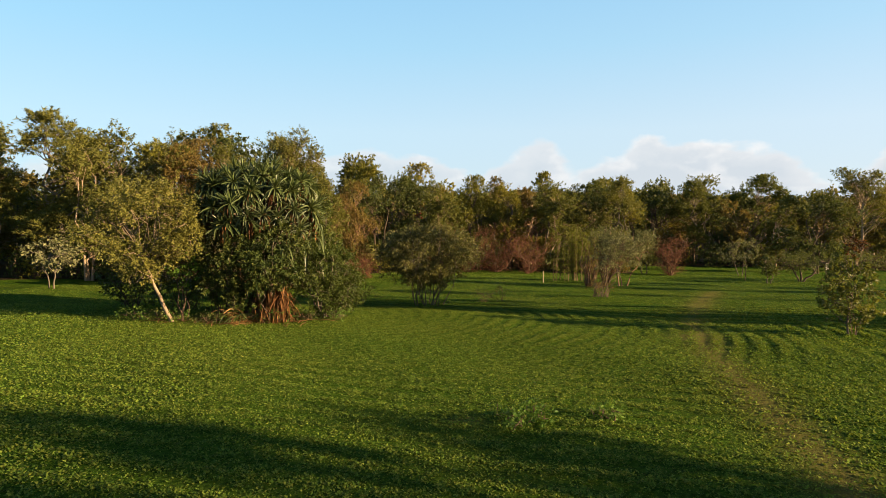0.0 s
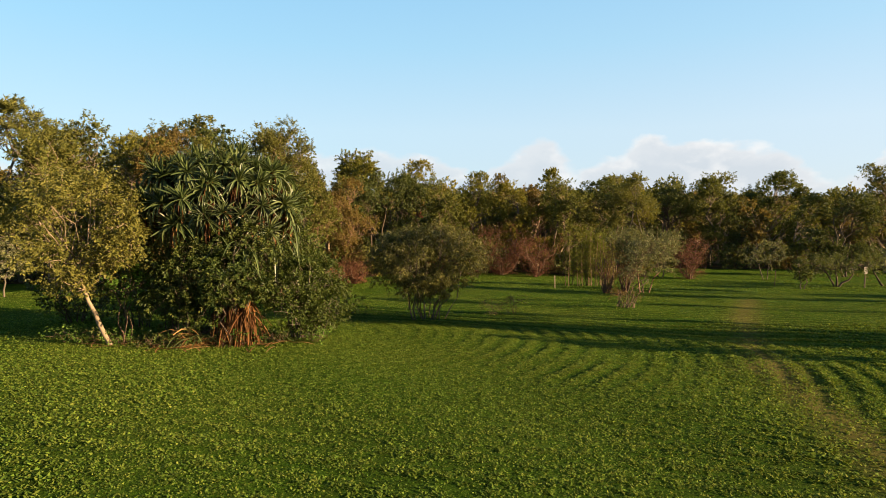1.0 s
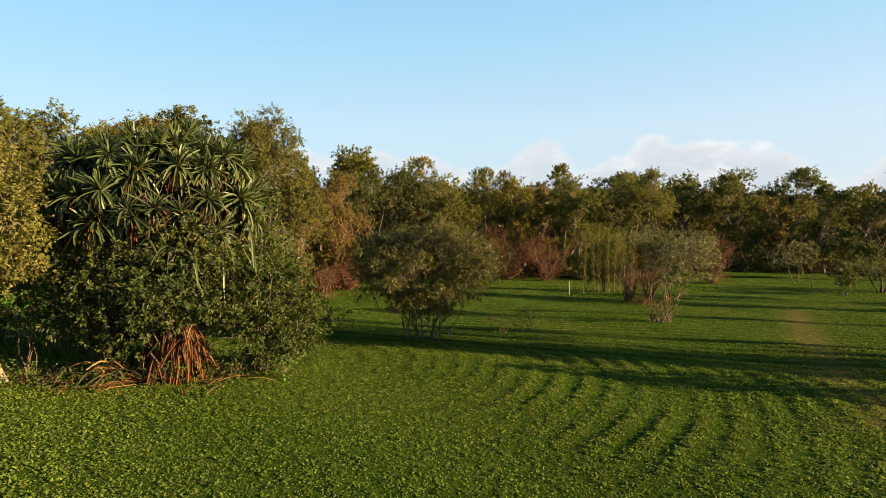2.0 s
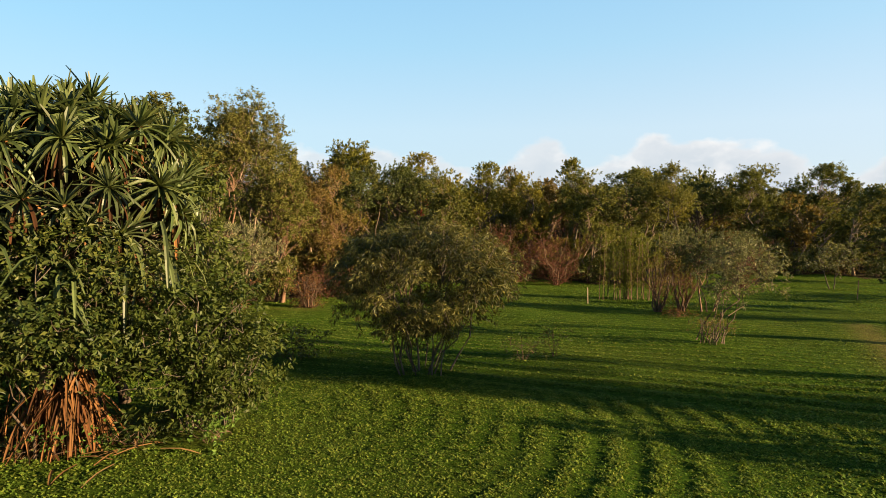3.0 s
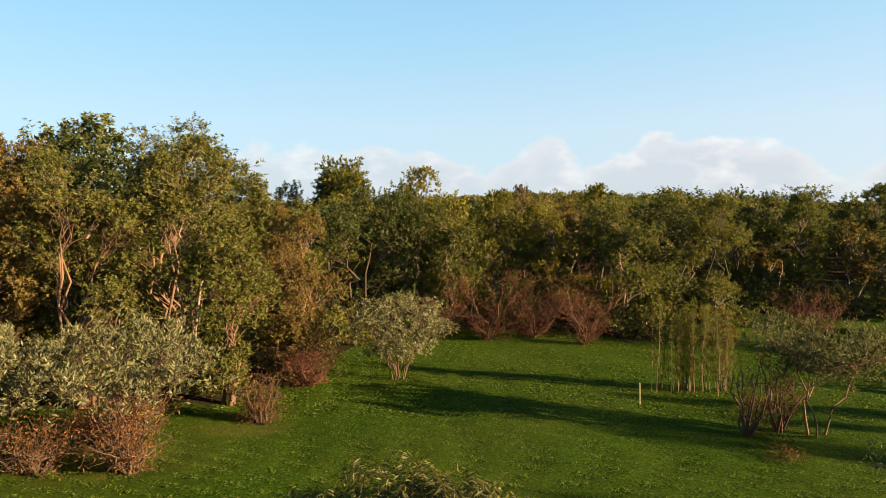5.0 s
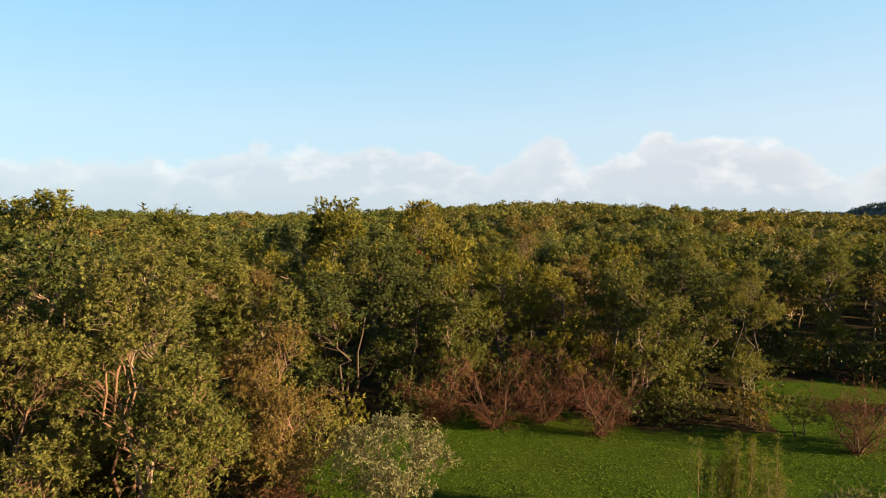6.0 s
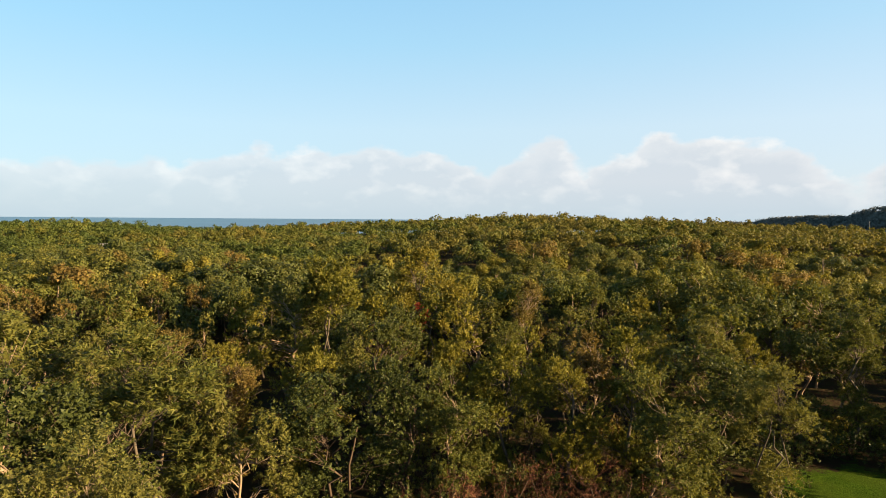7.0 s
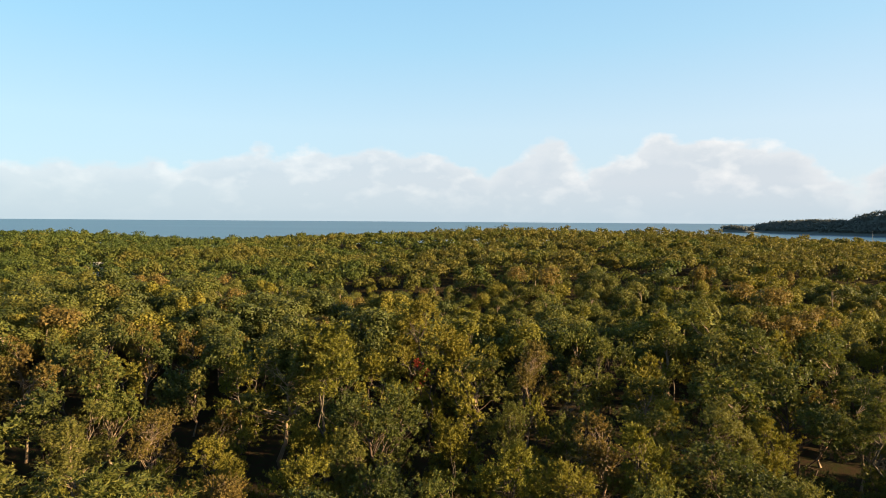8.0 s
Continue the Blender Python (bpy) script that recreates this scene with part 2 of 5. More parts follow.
def tube_arrays(paths, sides=5):
    """Tapered tubes along (points, radii) paths."""
    V, Q, T, base = [], [], [], 0
    for pts, rad in paths:
        pts, rad = np.asarray(pts, float), np.asarray(rad, float)
        d = unit(np.gradient(pts, axis=0))
        ref = np.where(np.abs(d[:, 2:3]) > 0.9, [[1.0, 0, 0]], [[0, 0, 1.0]])
        a = unit(np.cross(d, ref))
        b = np.cross(d, a)
        ang = np.arange(sides) * 2 * math.pi / sides
        ring = pts[:, None] + rad[:, None, None] * (a[:, None] * np.cos(ang)[None, :, None] + b[:, None] * np.sin(ang)[None, :, None])
        n = len(pts)
        V.append(ring.reshape(-1, 3))
        i = (np.arange(n - 1)[:, None] * sides + np.arange(sides)[None]).ravel()
        j = (np.arange(n - 1)[:, None] * sides + (np.arange(sides)[None] + 1) % sides).ravel()
        Q.append(base + np.stack([i, j, j + sides, i + sides], 1))
        top = base + (n - 1) * sides
        T.append(np.array([[top, top + s, top + s + 1] for s in range(1, sides - 1)]))
        base += n * sides
    return np.concatenate(V), np.concatenate(Q), np.concatenate(T)


def tubes_mesh(name, paths, mat, sides=5):
    """One mesh of tubes; the thin ones get three sides."""
    thick = [p for p in paths if max(p[1]) > 0.03]
    thin = [p for p in paths if max(p[1]) <= 0.03]
    V, Q, T, base = [], [], [], 0
    for group, n in ((thick, sides), (thin, 3)):
        if group:
            v, q, t = tube_arrays(group, n)
            V.append(v), Q.append(q + base), T.append(t + base)
            base += len(v)
    return arrays_mesh(name, np.concatenate(V), np.concatenate(Q), np.concatenate(T), mat, smooth=True)


def bend(rng, a, b, n=5, wob=0.08, sag=0.0):
    """A wobbling way from a to b, lifted in its middle by sag."""
    a, b = np.asarray(a, float), np.asarray(b, float)
    t = np.linspace(0, 1, n)[:, None]
    p = a + (b - a) * t
    s = np.linalg.norm(b - a)
    p += rng.normal(0, wob * s, (n, 3)) * np.sin(t * math.pi)
    p[:, 2] += (np.sin(t * math.pi) * sag * s)[:, 0]
    return p


def part(name, me, parent, label="", kind=""):
    ob = new(name, me)
    ob.parent = parent
    if label or kind:
        tagged(ob, label, kind=kind)
    return ob


def thing(name, x, y, z, label, category, group="", kind=""):
    ob = new(name)
    ob.empty_display_size = 0.2
    ob.location = (x, y, z)
    return tagged(ob, label, category, group, kind)


def clump_leaves(rng, centres, radii, per, L, W, droop=0.3, outward=0.3, shell=0.55, loose=0.30):
    """Leaves gathered in clumps: mostly in each clump's outer shell."""
    C = np.repeat(np.asarray(centres, float), per, axis=0)
    R = np.repeat(np.asarray(radii, float), per, axis=0)
    n = len(C)
    u = unit(rng.normal(size=(n, 3)))
    u[:, 2] = np.where(u[:, 2] < -0.35, -u[:, 2] * 0.7, u[:, 2])
    r = shell + (1 - shell) * rng.random(n) ** 0.6
    r *= 1 + 0.12 * rng.normal(size=n)
    P = C + u * R * r[:, None]
    t = rng.normal(size=(n, 3))
    t = unit(t - u * np.sum(t * u, axis=1, keepdims=True))
    D = unit(t + u * outward + np.array([0, 0, -droop]))
    N = unit(u + rng.normal(size=(n, 3)) * loose + np.array([0, 0, 0.2]))
    return P, D, N, L * (0.7 + 0.6 * rng.random(n)), W * (0.7 + 0.6 * rng.random(n))


def sprig_leaves(rng, centres, radii, sprigs, leaves, L, W, droop=0.3, reach=0.45, rise=0.35, under=0.45, loose=0.75):
    """Leaves set along short sprigs that stand out from each clump, with gaps between the sprigs."""
    C = np.repeat(np.asarray(centres, float), sprigs, axis=0)
    R = np.repeat(np.asarray(radii, float), sprigs, axis=0)
    u = unit(rng.normal(size=(len(C), 3)))
    u[:, 2] = np.where(u[:, 2] < -under, -u[:, 2], u[:, 2])
    S = C + u * R * (0.45 + 0.5 * rng.random(len(C)) ** 0.6)[:, None]
    A = unit(u + rng.normal(size=u.shape) * 0.45 + np.array([0, 0, rise]))
    far = (np.mean(R, axis=1) * reach * (0.6 + 0.8 * rng.random(len(C))))
    S, A, u, far = (np.repeat(v, leaves, axis=0) for v in (S, A, u, far))
    n = len(S)
    t = rng.random(n)
    side = rng.normal(size=(n, 3))
    side = unit(side - A * np.sum(side * A, axis=1, keepdims=True))
    P = S + A * (far * t)[:, None] + side * (far * 0.30 * (1 - t) * rng.random(n))[:, None]
    D = unit(A * 0.55 + side * 0.8 + np.array([0, 0, -droop]))
    N = unit(u * 0.6 + A * 0.5 + rng.normal(size=(n, 3)) * loose + np.array([0, 0, 0.35]))
    return P, D, N, L * (0.7 + 0.6 * rng.random(n)), W * (0.7 + 0.6 * rng.random(n))


def ground_z(x, y):
    """Height of the land: a gentle fall towards the wood, dunes before the sea."""
    ys = [-300, -40, 0, 11, 25, 37, 50, 60, 71, 120, 200, 300, 400, 450, 480, 510, 550, 900]
    zs = [2.0, 0.6, 0.15, 0.0, -0.52, -0.95, -1.62, -2.0, -2.55, -3.0, -2.4, 1.0, 3.2, 2.6, 4.6, 5.0, -10.0, -14.0]
    x, y = np.asarray(x, float), np.asarray(y, float)
    z = np.interp(y, ys, zs)
    soft = (np.interp(y - 4, ys, zs) + np.interp(y + 4, ys, zs)) / 2
    z = (z + soft) / 2
    fade = np.clip((y - 130) / 150, 0, 1)
    z = z + fade * (2.2 * np.sin(x * 0.011 + 0.6) + 1.4 * np.sin(x * 0.027 + y * 0.02)) * (y < 520)
    z = z + fade * 3.0 * np.exp(-((x - 50) / 110.0) ** 2) * np.clip((540 - y) / 100, 0, 1) - fade * 1.5 * np.clip((x - 160) / 120, 0, 1) * (y < 520)
    return z + 0.05 * np.sin(x * 0.35 + 1.3) * np.sin(y * 0.28) + 0.03 * np.sin(x * 0.9 + y * 0.5)


def gz(x, y):
    return float(ground_z(x, y))


# ---------------------------------------------------------------- ground, sea, headland
def rows_relief(x, y):
    """Mown swathes: 0 in the cut wheel lines, 1 on the standing ridges."""
    wob = 0.35 * np.sin(x * 0.21 + 0.4) + 0.25 * np.sin(y * 0.33 + x * 0.11)
    near = 0.42 * np.sin((0.25 * x + 0.97 * y + wob * 0.5) * 2 * math.pi / 0.82)
    r = np.hypot(x + 5.5, y - 27.5)                # the mower went round the pandanus in rings
    turn = np.sin((r + 0.12 * wob) * 2 * math.pi / 0.72 + 0.5 * np.sin(r * 1.1))
    far = 0.8 * np.sin((0.34 * x + 0.94 * y + wob) * 2 * math.pi / 0.84)
    s = 0.31 * x + 0.95 * y
    a = np.clip((y + 0.1 * x - 15.0) / 2.0, 0, 1)
    b = np.clip((s - 28.2) / 1.4, 0, 1)
    s2 = np.clip((s - 18.0) / 3.0, 0.15, 1) * np.clip((x + 5) / 6, 0.25, 1)
    patch = 0.55 + 0.45 * np.sin(x * 0.9 + 1.1 * np.sin(y * 0.7)) * np.sin(y * 0.8 + 0.6)
    mid = 0.8 * turn * s2 * patch
    near = near * patch
    return 0.5 + 0.5 * ((near * (1 - a) + mid * a) * (1 - b) + far * b)


def is_clearing(x, y):
    """1 on the open grass, 0 under the wood."""
    edge = 73.0 + 2.5 * np.sin(x * 0.23) + 1.3 * np.sin(x * 0.71 + 1)
    edge = np.where(x < -7, 50.0 + 2.0 * np.sin(x * 0.31) + np.clip((x + 12) / 5, 0, 1) * 21, edge)
    edge = np.where(x > 22, edge + np.clip((x - 22) / 6, 0, 1) * 11, edge)
    side = np.clip((62 + 3 * np.sin(y * 0.2) - x) / 2.0, 0, 1) * np.clip((x + 46 + 2 * np.sin(y * 0.3)) / 2.0, 0, 1)
    return np.clip((edge - y) / 1.6 + 0.5, 0, 1) * side * np.clip((y + 40) / 3, 0, 1)


def ground_material():
    m, k = material("meadow_and_litter")
    co = k.n("ShaderNodeTexCoord").outputs["Object"]
    fine = k.noise(22.0, 5.0, 0.7, co)
    mid = k.noise(1.3, 4.0, 0.6, co)
    big = k.noise(0.16, 3.0, 0.5, co)
    cells = k.n("ShaderNodeTexVoronoi", {"Vector": co, "Scale": 17.0, "Randomness": 1.0})
    leaf = k.n("ShaderNodeSeparateColor", {0: cells.outputs["Color"]})
    green = k.ramp(k.math("MULTIPLY_ADD", leaf.outputs[0], 0.75, k.math("MULTIPLY_ADD", mid, 0.7, -0.30), clamp=True),
                   [(0.0, (0.021, 0.050, 0.004)), (0.40, (0.052, 0.118, 0.008)), (0.75, (0.086, 0.168, 0.012)), (1.0, (0.128, 0.200, 0.020))])
    green = k.mix(k.math("MULTIPLY_ADD", big, 1.6, -0.55, clamp=True), green, k.mix(leaf.outputs[1], (0.054, 0.088, 0.009), (0.134, 0.157, 0.021)))
    far_ground = k.n("ShaderNodeAttribute", attribute_name="far_ground").outputs["Fac"]
    # near ground darkened: the shade in gaps between blades is put into its colour
    short = k.mix(1.0, green, (0.72, 0.74, 0.75), "MULTIPLY")
    green = k.mix(far_ground, short, k.mix(1.0, green, (0.84, 0.80, 0.85), "MULTIPLY"))
    worn = k.n("ShaderNodeAttribute", attribute_name="worn").outputs["Fac"]
    green = k.mix(k.math("MULTIPLY", worn, k.math("MULTIPLY_ADD", fine, 1.2, 0.1, clamp=True)), green, k.mix(mid, (0.12, 0.10, 0.035), (0.24, 0.18, 0.055)))
    litter = k.ramp(k.math("MULTIPLY_ADD", fine, 1.2, -0.1, clamp=True), [(0.0, (0.020, 0.014, 0.009)), (0.6, (0.060, 0.040, 0.024)), (1.0, (0.130, 0.085, 0.045))])
    litter = k.mix(k.math("MULTIPLY_ADD", mid, 2.4, -1.0, clamp=True), litter, (0.030, 0.050, 0.012))
    open_ = k.n("ShaderNodeAttribute", attribute_name="clearing").outputs["Fac"]
    fac = k.math("MULTIPLY_ADD", k.math("SUBTRACT", k.math("MULTIPLY_ADD", mid, 0.8, open_), 0.9), 4.0, 0.5, clamp=True)
    col = k.mix(fac, litter, green)
    hump = k.math("ADD", fine, k.math("MULTIPLY", leaf.outputs[2], 1.2))
    bump = k.n("ShaderNodeBump", {"Height": hump, "Strength": 1.0, "Distance": 0.16})
    p = k.n("ShaderNodeBsdfPrincipled", {"Base Color": col, "Roughness": 0.95, "Specular IOR Level": 0.02, "Normal": bump.outputs[0]})
    finish(k, p.outputs[0])
    return m


TRACK = [(4.5, 4.0), (6.3, 9.0), (7.3, 13.5), (8.6, 18.5), (11.0, 25.5), (14.5, 33.0), (20.0, 43.0)]


def track_distance(x, y):
    d = np.full(np.shape(x), 99.0)
    for (ax, ay), (bx, by) in zip(TRACK[:-1], TRACK[1:]):
        t = np.clip(((x - ax) * (bx - ax) + (y - ay) * (by - ay)) / ((bx - ax) ** 2 + (by - ay) ** 2), 0, 1)
        d = np.minimum(d, np.hypot(x - ax - t * (bx - ax), y - ay - t * (by - ay)))
    return d


def build_ground():
    def lines(a, b, step, lo, hi):
        inner = list(np.arange(a, b + 1e-6, step))
        s, v = step, a
        low = []
        while v > lo:
            s *= 1.13
            v -= s
            low.append(max(v, lo))
        s, v = step, inner[-1]
        while v < hi:
            s *= 1.13
            v += s
            inner.append(min(v, hi))
        return np.array(low[::-1] + inner)
    xs, ys = lines(-16, 20, 0.27, -4800, 4800), lines(6.5, 40, 0.24, -1500, 900)
    X, Y = np.meshgrid(xs, ys)
    Z = ground_z(X, Y)
    c = is_clearing(X, Y)
    nearby = (X > -30) & (X < 34) & (Y > 0) & (Y < 60)
    Z = Z + np.where(nearby, (rows_relief(X, Y) - 0.5) * 0.07, 0) * c
    n, mcols = X.shape
    i = (np.arange(n - 1)[:, None] * mcols + np.arange(mcols - 1)[None]).ravel()
    me = arrays_mesh("ground", np.stack([X, Y, Z], -1).reshape(-1, 3), np.stack([i, i + 1, i + 1 + mcols, i + mcols], 1), mat=ground_material(), smooth=True)
    a = me.attributes.new("clearing", "FLOAT", "POINT")
    a.data.foreach_set("value", c.ravel().astype(np.float32))
    td = track_distance(X, Y)
    worn = np.exp(-(td / 0.75) ** 2) * 0.85 + 0.9 * np.exp(-((X - 9.4) / 1.3) ** 2 - ((Y - 21.8) / 0.7) ** 2)
    worn = worn + 0.9 * np.exp(-((X - 0.4) / 0.35) ** 2 - ((Y - 11.4) / 0.3) ** 2) + 0.8 * np.exp(-((X + 9.5) / 4.5) ** 2 - ((Y - 26.4) / 1.3) ** 2)
    worn = worn + 0.9 * np.exp(-((X + 9.2) / 1.5) ** 2 - ((Y - 48.4) / 0.8) ** 2) + 0.7 * np.exp(-((X + 13.5) / 4.0) ** 2 - ((Y - 44.8) / 1.6) ** 2)
    # 0 where the near ground takes the painted gap shade, 1 further off
    a = me.attributes.new("far_ground", "FLOAT", "POINT")
    a.data.foreach_set("value", np.clip((Y - 18) / 22, 0, 1).ravel().astype(np.float32))
    a = me.attributes.new("worn", "FLOAT", "POINT")
    a.data.foreach_set("value", np.clip(worn, 0, 1).ravel().astype(np.float32))
    tagged(new("ground", me), "mown green meadow running into leaf litter under the wood", "ground", kind="structure")


build_ground()


def build_sea():
    m, k = material("sea_water")
    co = k.n("ShaderNodeTexCoord").outputs["Object"]
    st = k.n("ShaderNodeMapping", {0: co, 3: (0.02, 0.09, 1.0)}).outputs[0]
    w = k.noise(1.0, 4.0, 0.6, st)
    big = k.noise(0.0016, 3.0, 0.5, k.n("ShaderNodeMapping", {0: co, 3: (0.4, 2.2, 1.0)}).outputs[0])
    col = k.mix(k.math("MULTIPLY_ADD", big, 1.8, -0.4, clamp=True), (0.020, 0.080, 0.150), (0.040, 0.120, 0.200))
    bump = k.n("ShaderNodeBump", {"Height": w, "Strength": 0.5, "Distance": 0.6})
    p = k.n("ShaderNodeBsdfPrincipled", {"Base Color": col, "Roughness": 0.3, "IOR": 1.33, "Specular IOR Level": 0.16, "Normal": bump.outputs[0]})
    finish(k, p.outputs[0])
    xs = np.linspace(-4700, 4700, 41)
    ys = np.linspace(440, 4700, 31)
    X, Y = np.meshgrid(xs, ys)
    i = (np.arange(30)[:, None] * 41 + np.arange(40)[None]).ravel()
    me = arrays_mesh("sea", np.stack([X, Y, X * 0 - 6.0], -1).reshape(-1, 3), np.stack([i, i + 1, i + 42, i + 41], 1), mat=m)
    tagged(new("sea_water", me), "calm blue sea reaching to the horizon", "sea", kind="structure")


build_sea()


def headland_height(x, y):
    """The wooded headland: a ridge that falls to a low point at its seaward end."""
    ridge = np.interp(x, [740, 769, 842, 888, 936, 956, 971, 1100, 1700], [1620, 1600, 1540, 1460, 1370, 1310, 1270, 1100, 900])
    across = np.exp(-((y - ridge) / 120.0) ** 2)
    prof = np.interp(x, [722, 736, 756, 774, 792, 820, 870, 925, 945, 965, 1100, 1700], [0, 12, 11, 4, 9, 20, 30, 26, 49, 61, 74, 66])
    return prof * across * (1 + 0.08 * np.sin(x * 0.05 + y * 0.03) + 0.06 * np.sin(x * 0.021 - y * 0.017))


def build_headland(rng):
    xs, ys = np.linspace(710, 1700, 90), np.linspace(400, 1900, 110)
    X, Y = np.meshgrid(xs, ys)
    Z = headland_height(X, Y) - 9.0
    i = (np.arange(109)[:, None] * 90 + np.arange(89)[None]).ravel()
    # slope greyed to match, with the same distance haze in its colour
    m = plain_material("headland_slope_hazed", (0.11, 0.125, 0.11), (0.14, 0.150, 0.13), 0.05, 0.95)
    root = thing("headland", 0, 0, 0, "dark wooded headland standing out into the bay", "headland", kind="structure")
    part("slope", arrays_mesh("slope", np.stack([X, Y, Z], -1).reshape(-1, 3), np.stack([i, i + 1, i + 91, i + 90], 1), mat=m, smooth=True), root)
    n = 2200
    px = rng.uniform(732, 1090, n)
    py = np.interp(px, [740, 769, 842, 888, 936, 956, 971, 1100, 1700], [1620, 1600, 1540, 1460, 1370, 1310, 1270, 1100, 900]) + rng.uniform(-150, 40, n)
    h = headland_height(px, py)
    ok = h > 8.0
    px, py, h = px[ok], py[ok], h[ok]
    c = np.stack([px, py, h - 9 + 3.0], 1)
    rad = rng.choice([3.5, 5.0, 6.5, 8.5], (len(c), 1)) * rng.uniform(0.85, 1.15, (len(c), 1)) * np.array([[1, 1, 1.0]])
    P, D, N, L, W = clump_leaves(rng, c, rad, 26, 3.0, 2.8, 0.0, outward=0.0, shell=0.85, loose=0.10)
    tint = np.repeat(rng.random(len(c)), 26)
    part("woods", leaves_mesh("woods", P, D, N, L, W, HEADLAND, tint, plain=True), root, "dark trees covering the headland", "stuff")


build_headland(np.random.default_rng(5))


# ---------------------------------------------------------------- trees
def crown_centres(rng, n, W, z0, z1, shape="round"):
    """Clump centres in a crown from z0 to z1, W wide: kept apart from one another."""
    out = []
    tries = 0
    while len(out) < n and tries < 4000:
        tries += 1
        u = rng.random()
        z = z0 + (z1 - z0) * u
        if shape == "round":
            w = math.sqrt(max(0.05, 1 - (2 * u - 1) ** 2)) * (1.0 if u > 0.4 else 0.6 + u)
        elif shape == "dome":
            w = math.sqrt(max(0.03, 1 - u ** 2.2))
        elif shape == "column":
            w = 0.55 + 0.45 * math.sin(math.pi * min(1, u * 0.9 + 0.1)) - 0.35 * u
        else:
            w = 0.35 + 0.75 * u if u < 0.8 else 1.0 - (u - 0.8) * 1.8
        a = rng.random() * 2 * math.pi
        r = W / 2 * w * math.sqrt(0.25 + 0.75 * rng.random())
        p = np.array([r * math.cos(a), r * math.sin(a), z])
        if all(np.linalg.norm(p - q) > W * 0.9 / n ** 0.5 * 0.62 for q in out):
            out.append(p)
    return np.array(out)


def lobed_centres(rng, n, W, z0, z1, shape):
    """Clump centres gathered on a few large boughs, so that a crown breaks into masses with dark gaps between them."""
    lobes = crown_centres(rng, max(5, n // 6), W * 0.74, z0 + 0.03 * W, z1, shape)
    out = []
    for i in range(n):
        c = lobes[i % len(lobes)]
        away = np.array([c[0], c[1], 0.0]) / max(W * 0.4, 0.1)
        d = unit(rng.normal(size=3) + away * 0.7 + np.array([0, 0, 0.35]))
        out.append(c + d * W * np.array([0.155, 0.155, 0.13]) * rng.uniform(0.35, 1.15))
    return np.array(out)


def build_tree(rng, name, H, W, low, clumps, per, leaf, mat, bark, label, category="tree", shape="round", trunk=0.16, stems=1, droop=0.3,
               clump=0.34, bare=0, lean=0.0, at=(0, 0), flat=0.75, sides=5, twigs=True):
    """A broad-leaved tree: forked stems and limbs that reach every clump of its crown. low: where the crown begins, as a share of H."""
    root = thing(name, at[0], at[1], gz(*at) - 0.05 if at != (0, 0) else 0.0, label, category)
    cs = lobed_centres(rng, clumps, W, H * low, H * 0.86, shape)
    rad = (clump * W * (0.55 + 0.75 * rng.random((len(cs), 1)))) * np.array([[0.5, 0.5, 0.5 * flat]])
    cs[:, 2] *= H / np.max(cs[:, 2] + rad[:, 2])
    cs[:, 0] += lean * cs[:, 2] / H
    heads, paths = [], []
    for s in range(stems):
        a = rng.random() * 6.28
        foot = np.array([math.cos(a), math.sin(a), 0]) * (0.0 if stems == 1 else 0.12 + 0.1 * stems * rng.random())
        out = (0.05 if stems == 1 else 0.16) * W
        head = np.array([math.cos(a) * out + lean * 0.62, math.sin(a) * out, H * (0.62 + 0.1 * rng.random())])
        line = bend(rng, foot, head, 7, 0.055)
        r0 = trunk * (1.0 if stems == 1 else 0.62)
        paths.append((line, np.linspace(r0, r0 * 0.35, 7) * np.array([1.25, 1, 1, 1, 1, 1, 1])))
        heads.append((line, r0))
    for c in cs:
        line, r0 = heads[int(np.argmin([np.linalg.norm(l[-1] - c) for l, _ in heads]))]
        t = np.clip((c[2] - np.linalg.norm(c[:2] - line[3][:2]) * 0.75) / line[-1][2], 0.22, 0.97)
        f = t * 6
        i = int(min(5, f))
        start = line[i] + (line[i + 1] - line[i]) * (f - i)
        rr = r0 * (1 - 0.65 * t) * 0.55
        paths.append((bend(rng, start, c, 5, 0.07, 0.05), np.linspace(rr, 0.014, 5)))
        if twigs:
            for _ in range(2 + bare):
                e = c + unit(rng.normal(size=3) + np.array([0, 0, 0.4])) * clump * W * (0.45 + 0.1 * bare)
                paths.append((bend(rng, start + (c - start) * (0.45 + 0.5 * rng.random()), e, 3, 0.06), np.linspace(max(0.012, rr * 0.35), 0.006, 3)))
    part("trunk", tubes_mesh("trunk", paths[:stems], bark, sides + 1), root)
    part("branchwork", tubes_mesh("branchwork", paths[stems:], bark, 3), root, kind="stuff")
    each = max(6, min(18, per // 12))
    P, D, N, L, Wd = sprig_leaves(rng, cs, rad, max(4, per // each), each, leaf[0], leaf[1], droop)
    part("crown", leaves_mesh("crown", P, D, N, L, Wd, mat, plain=True), root)
    return root


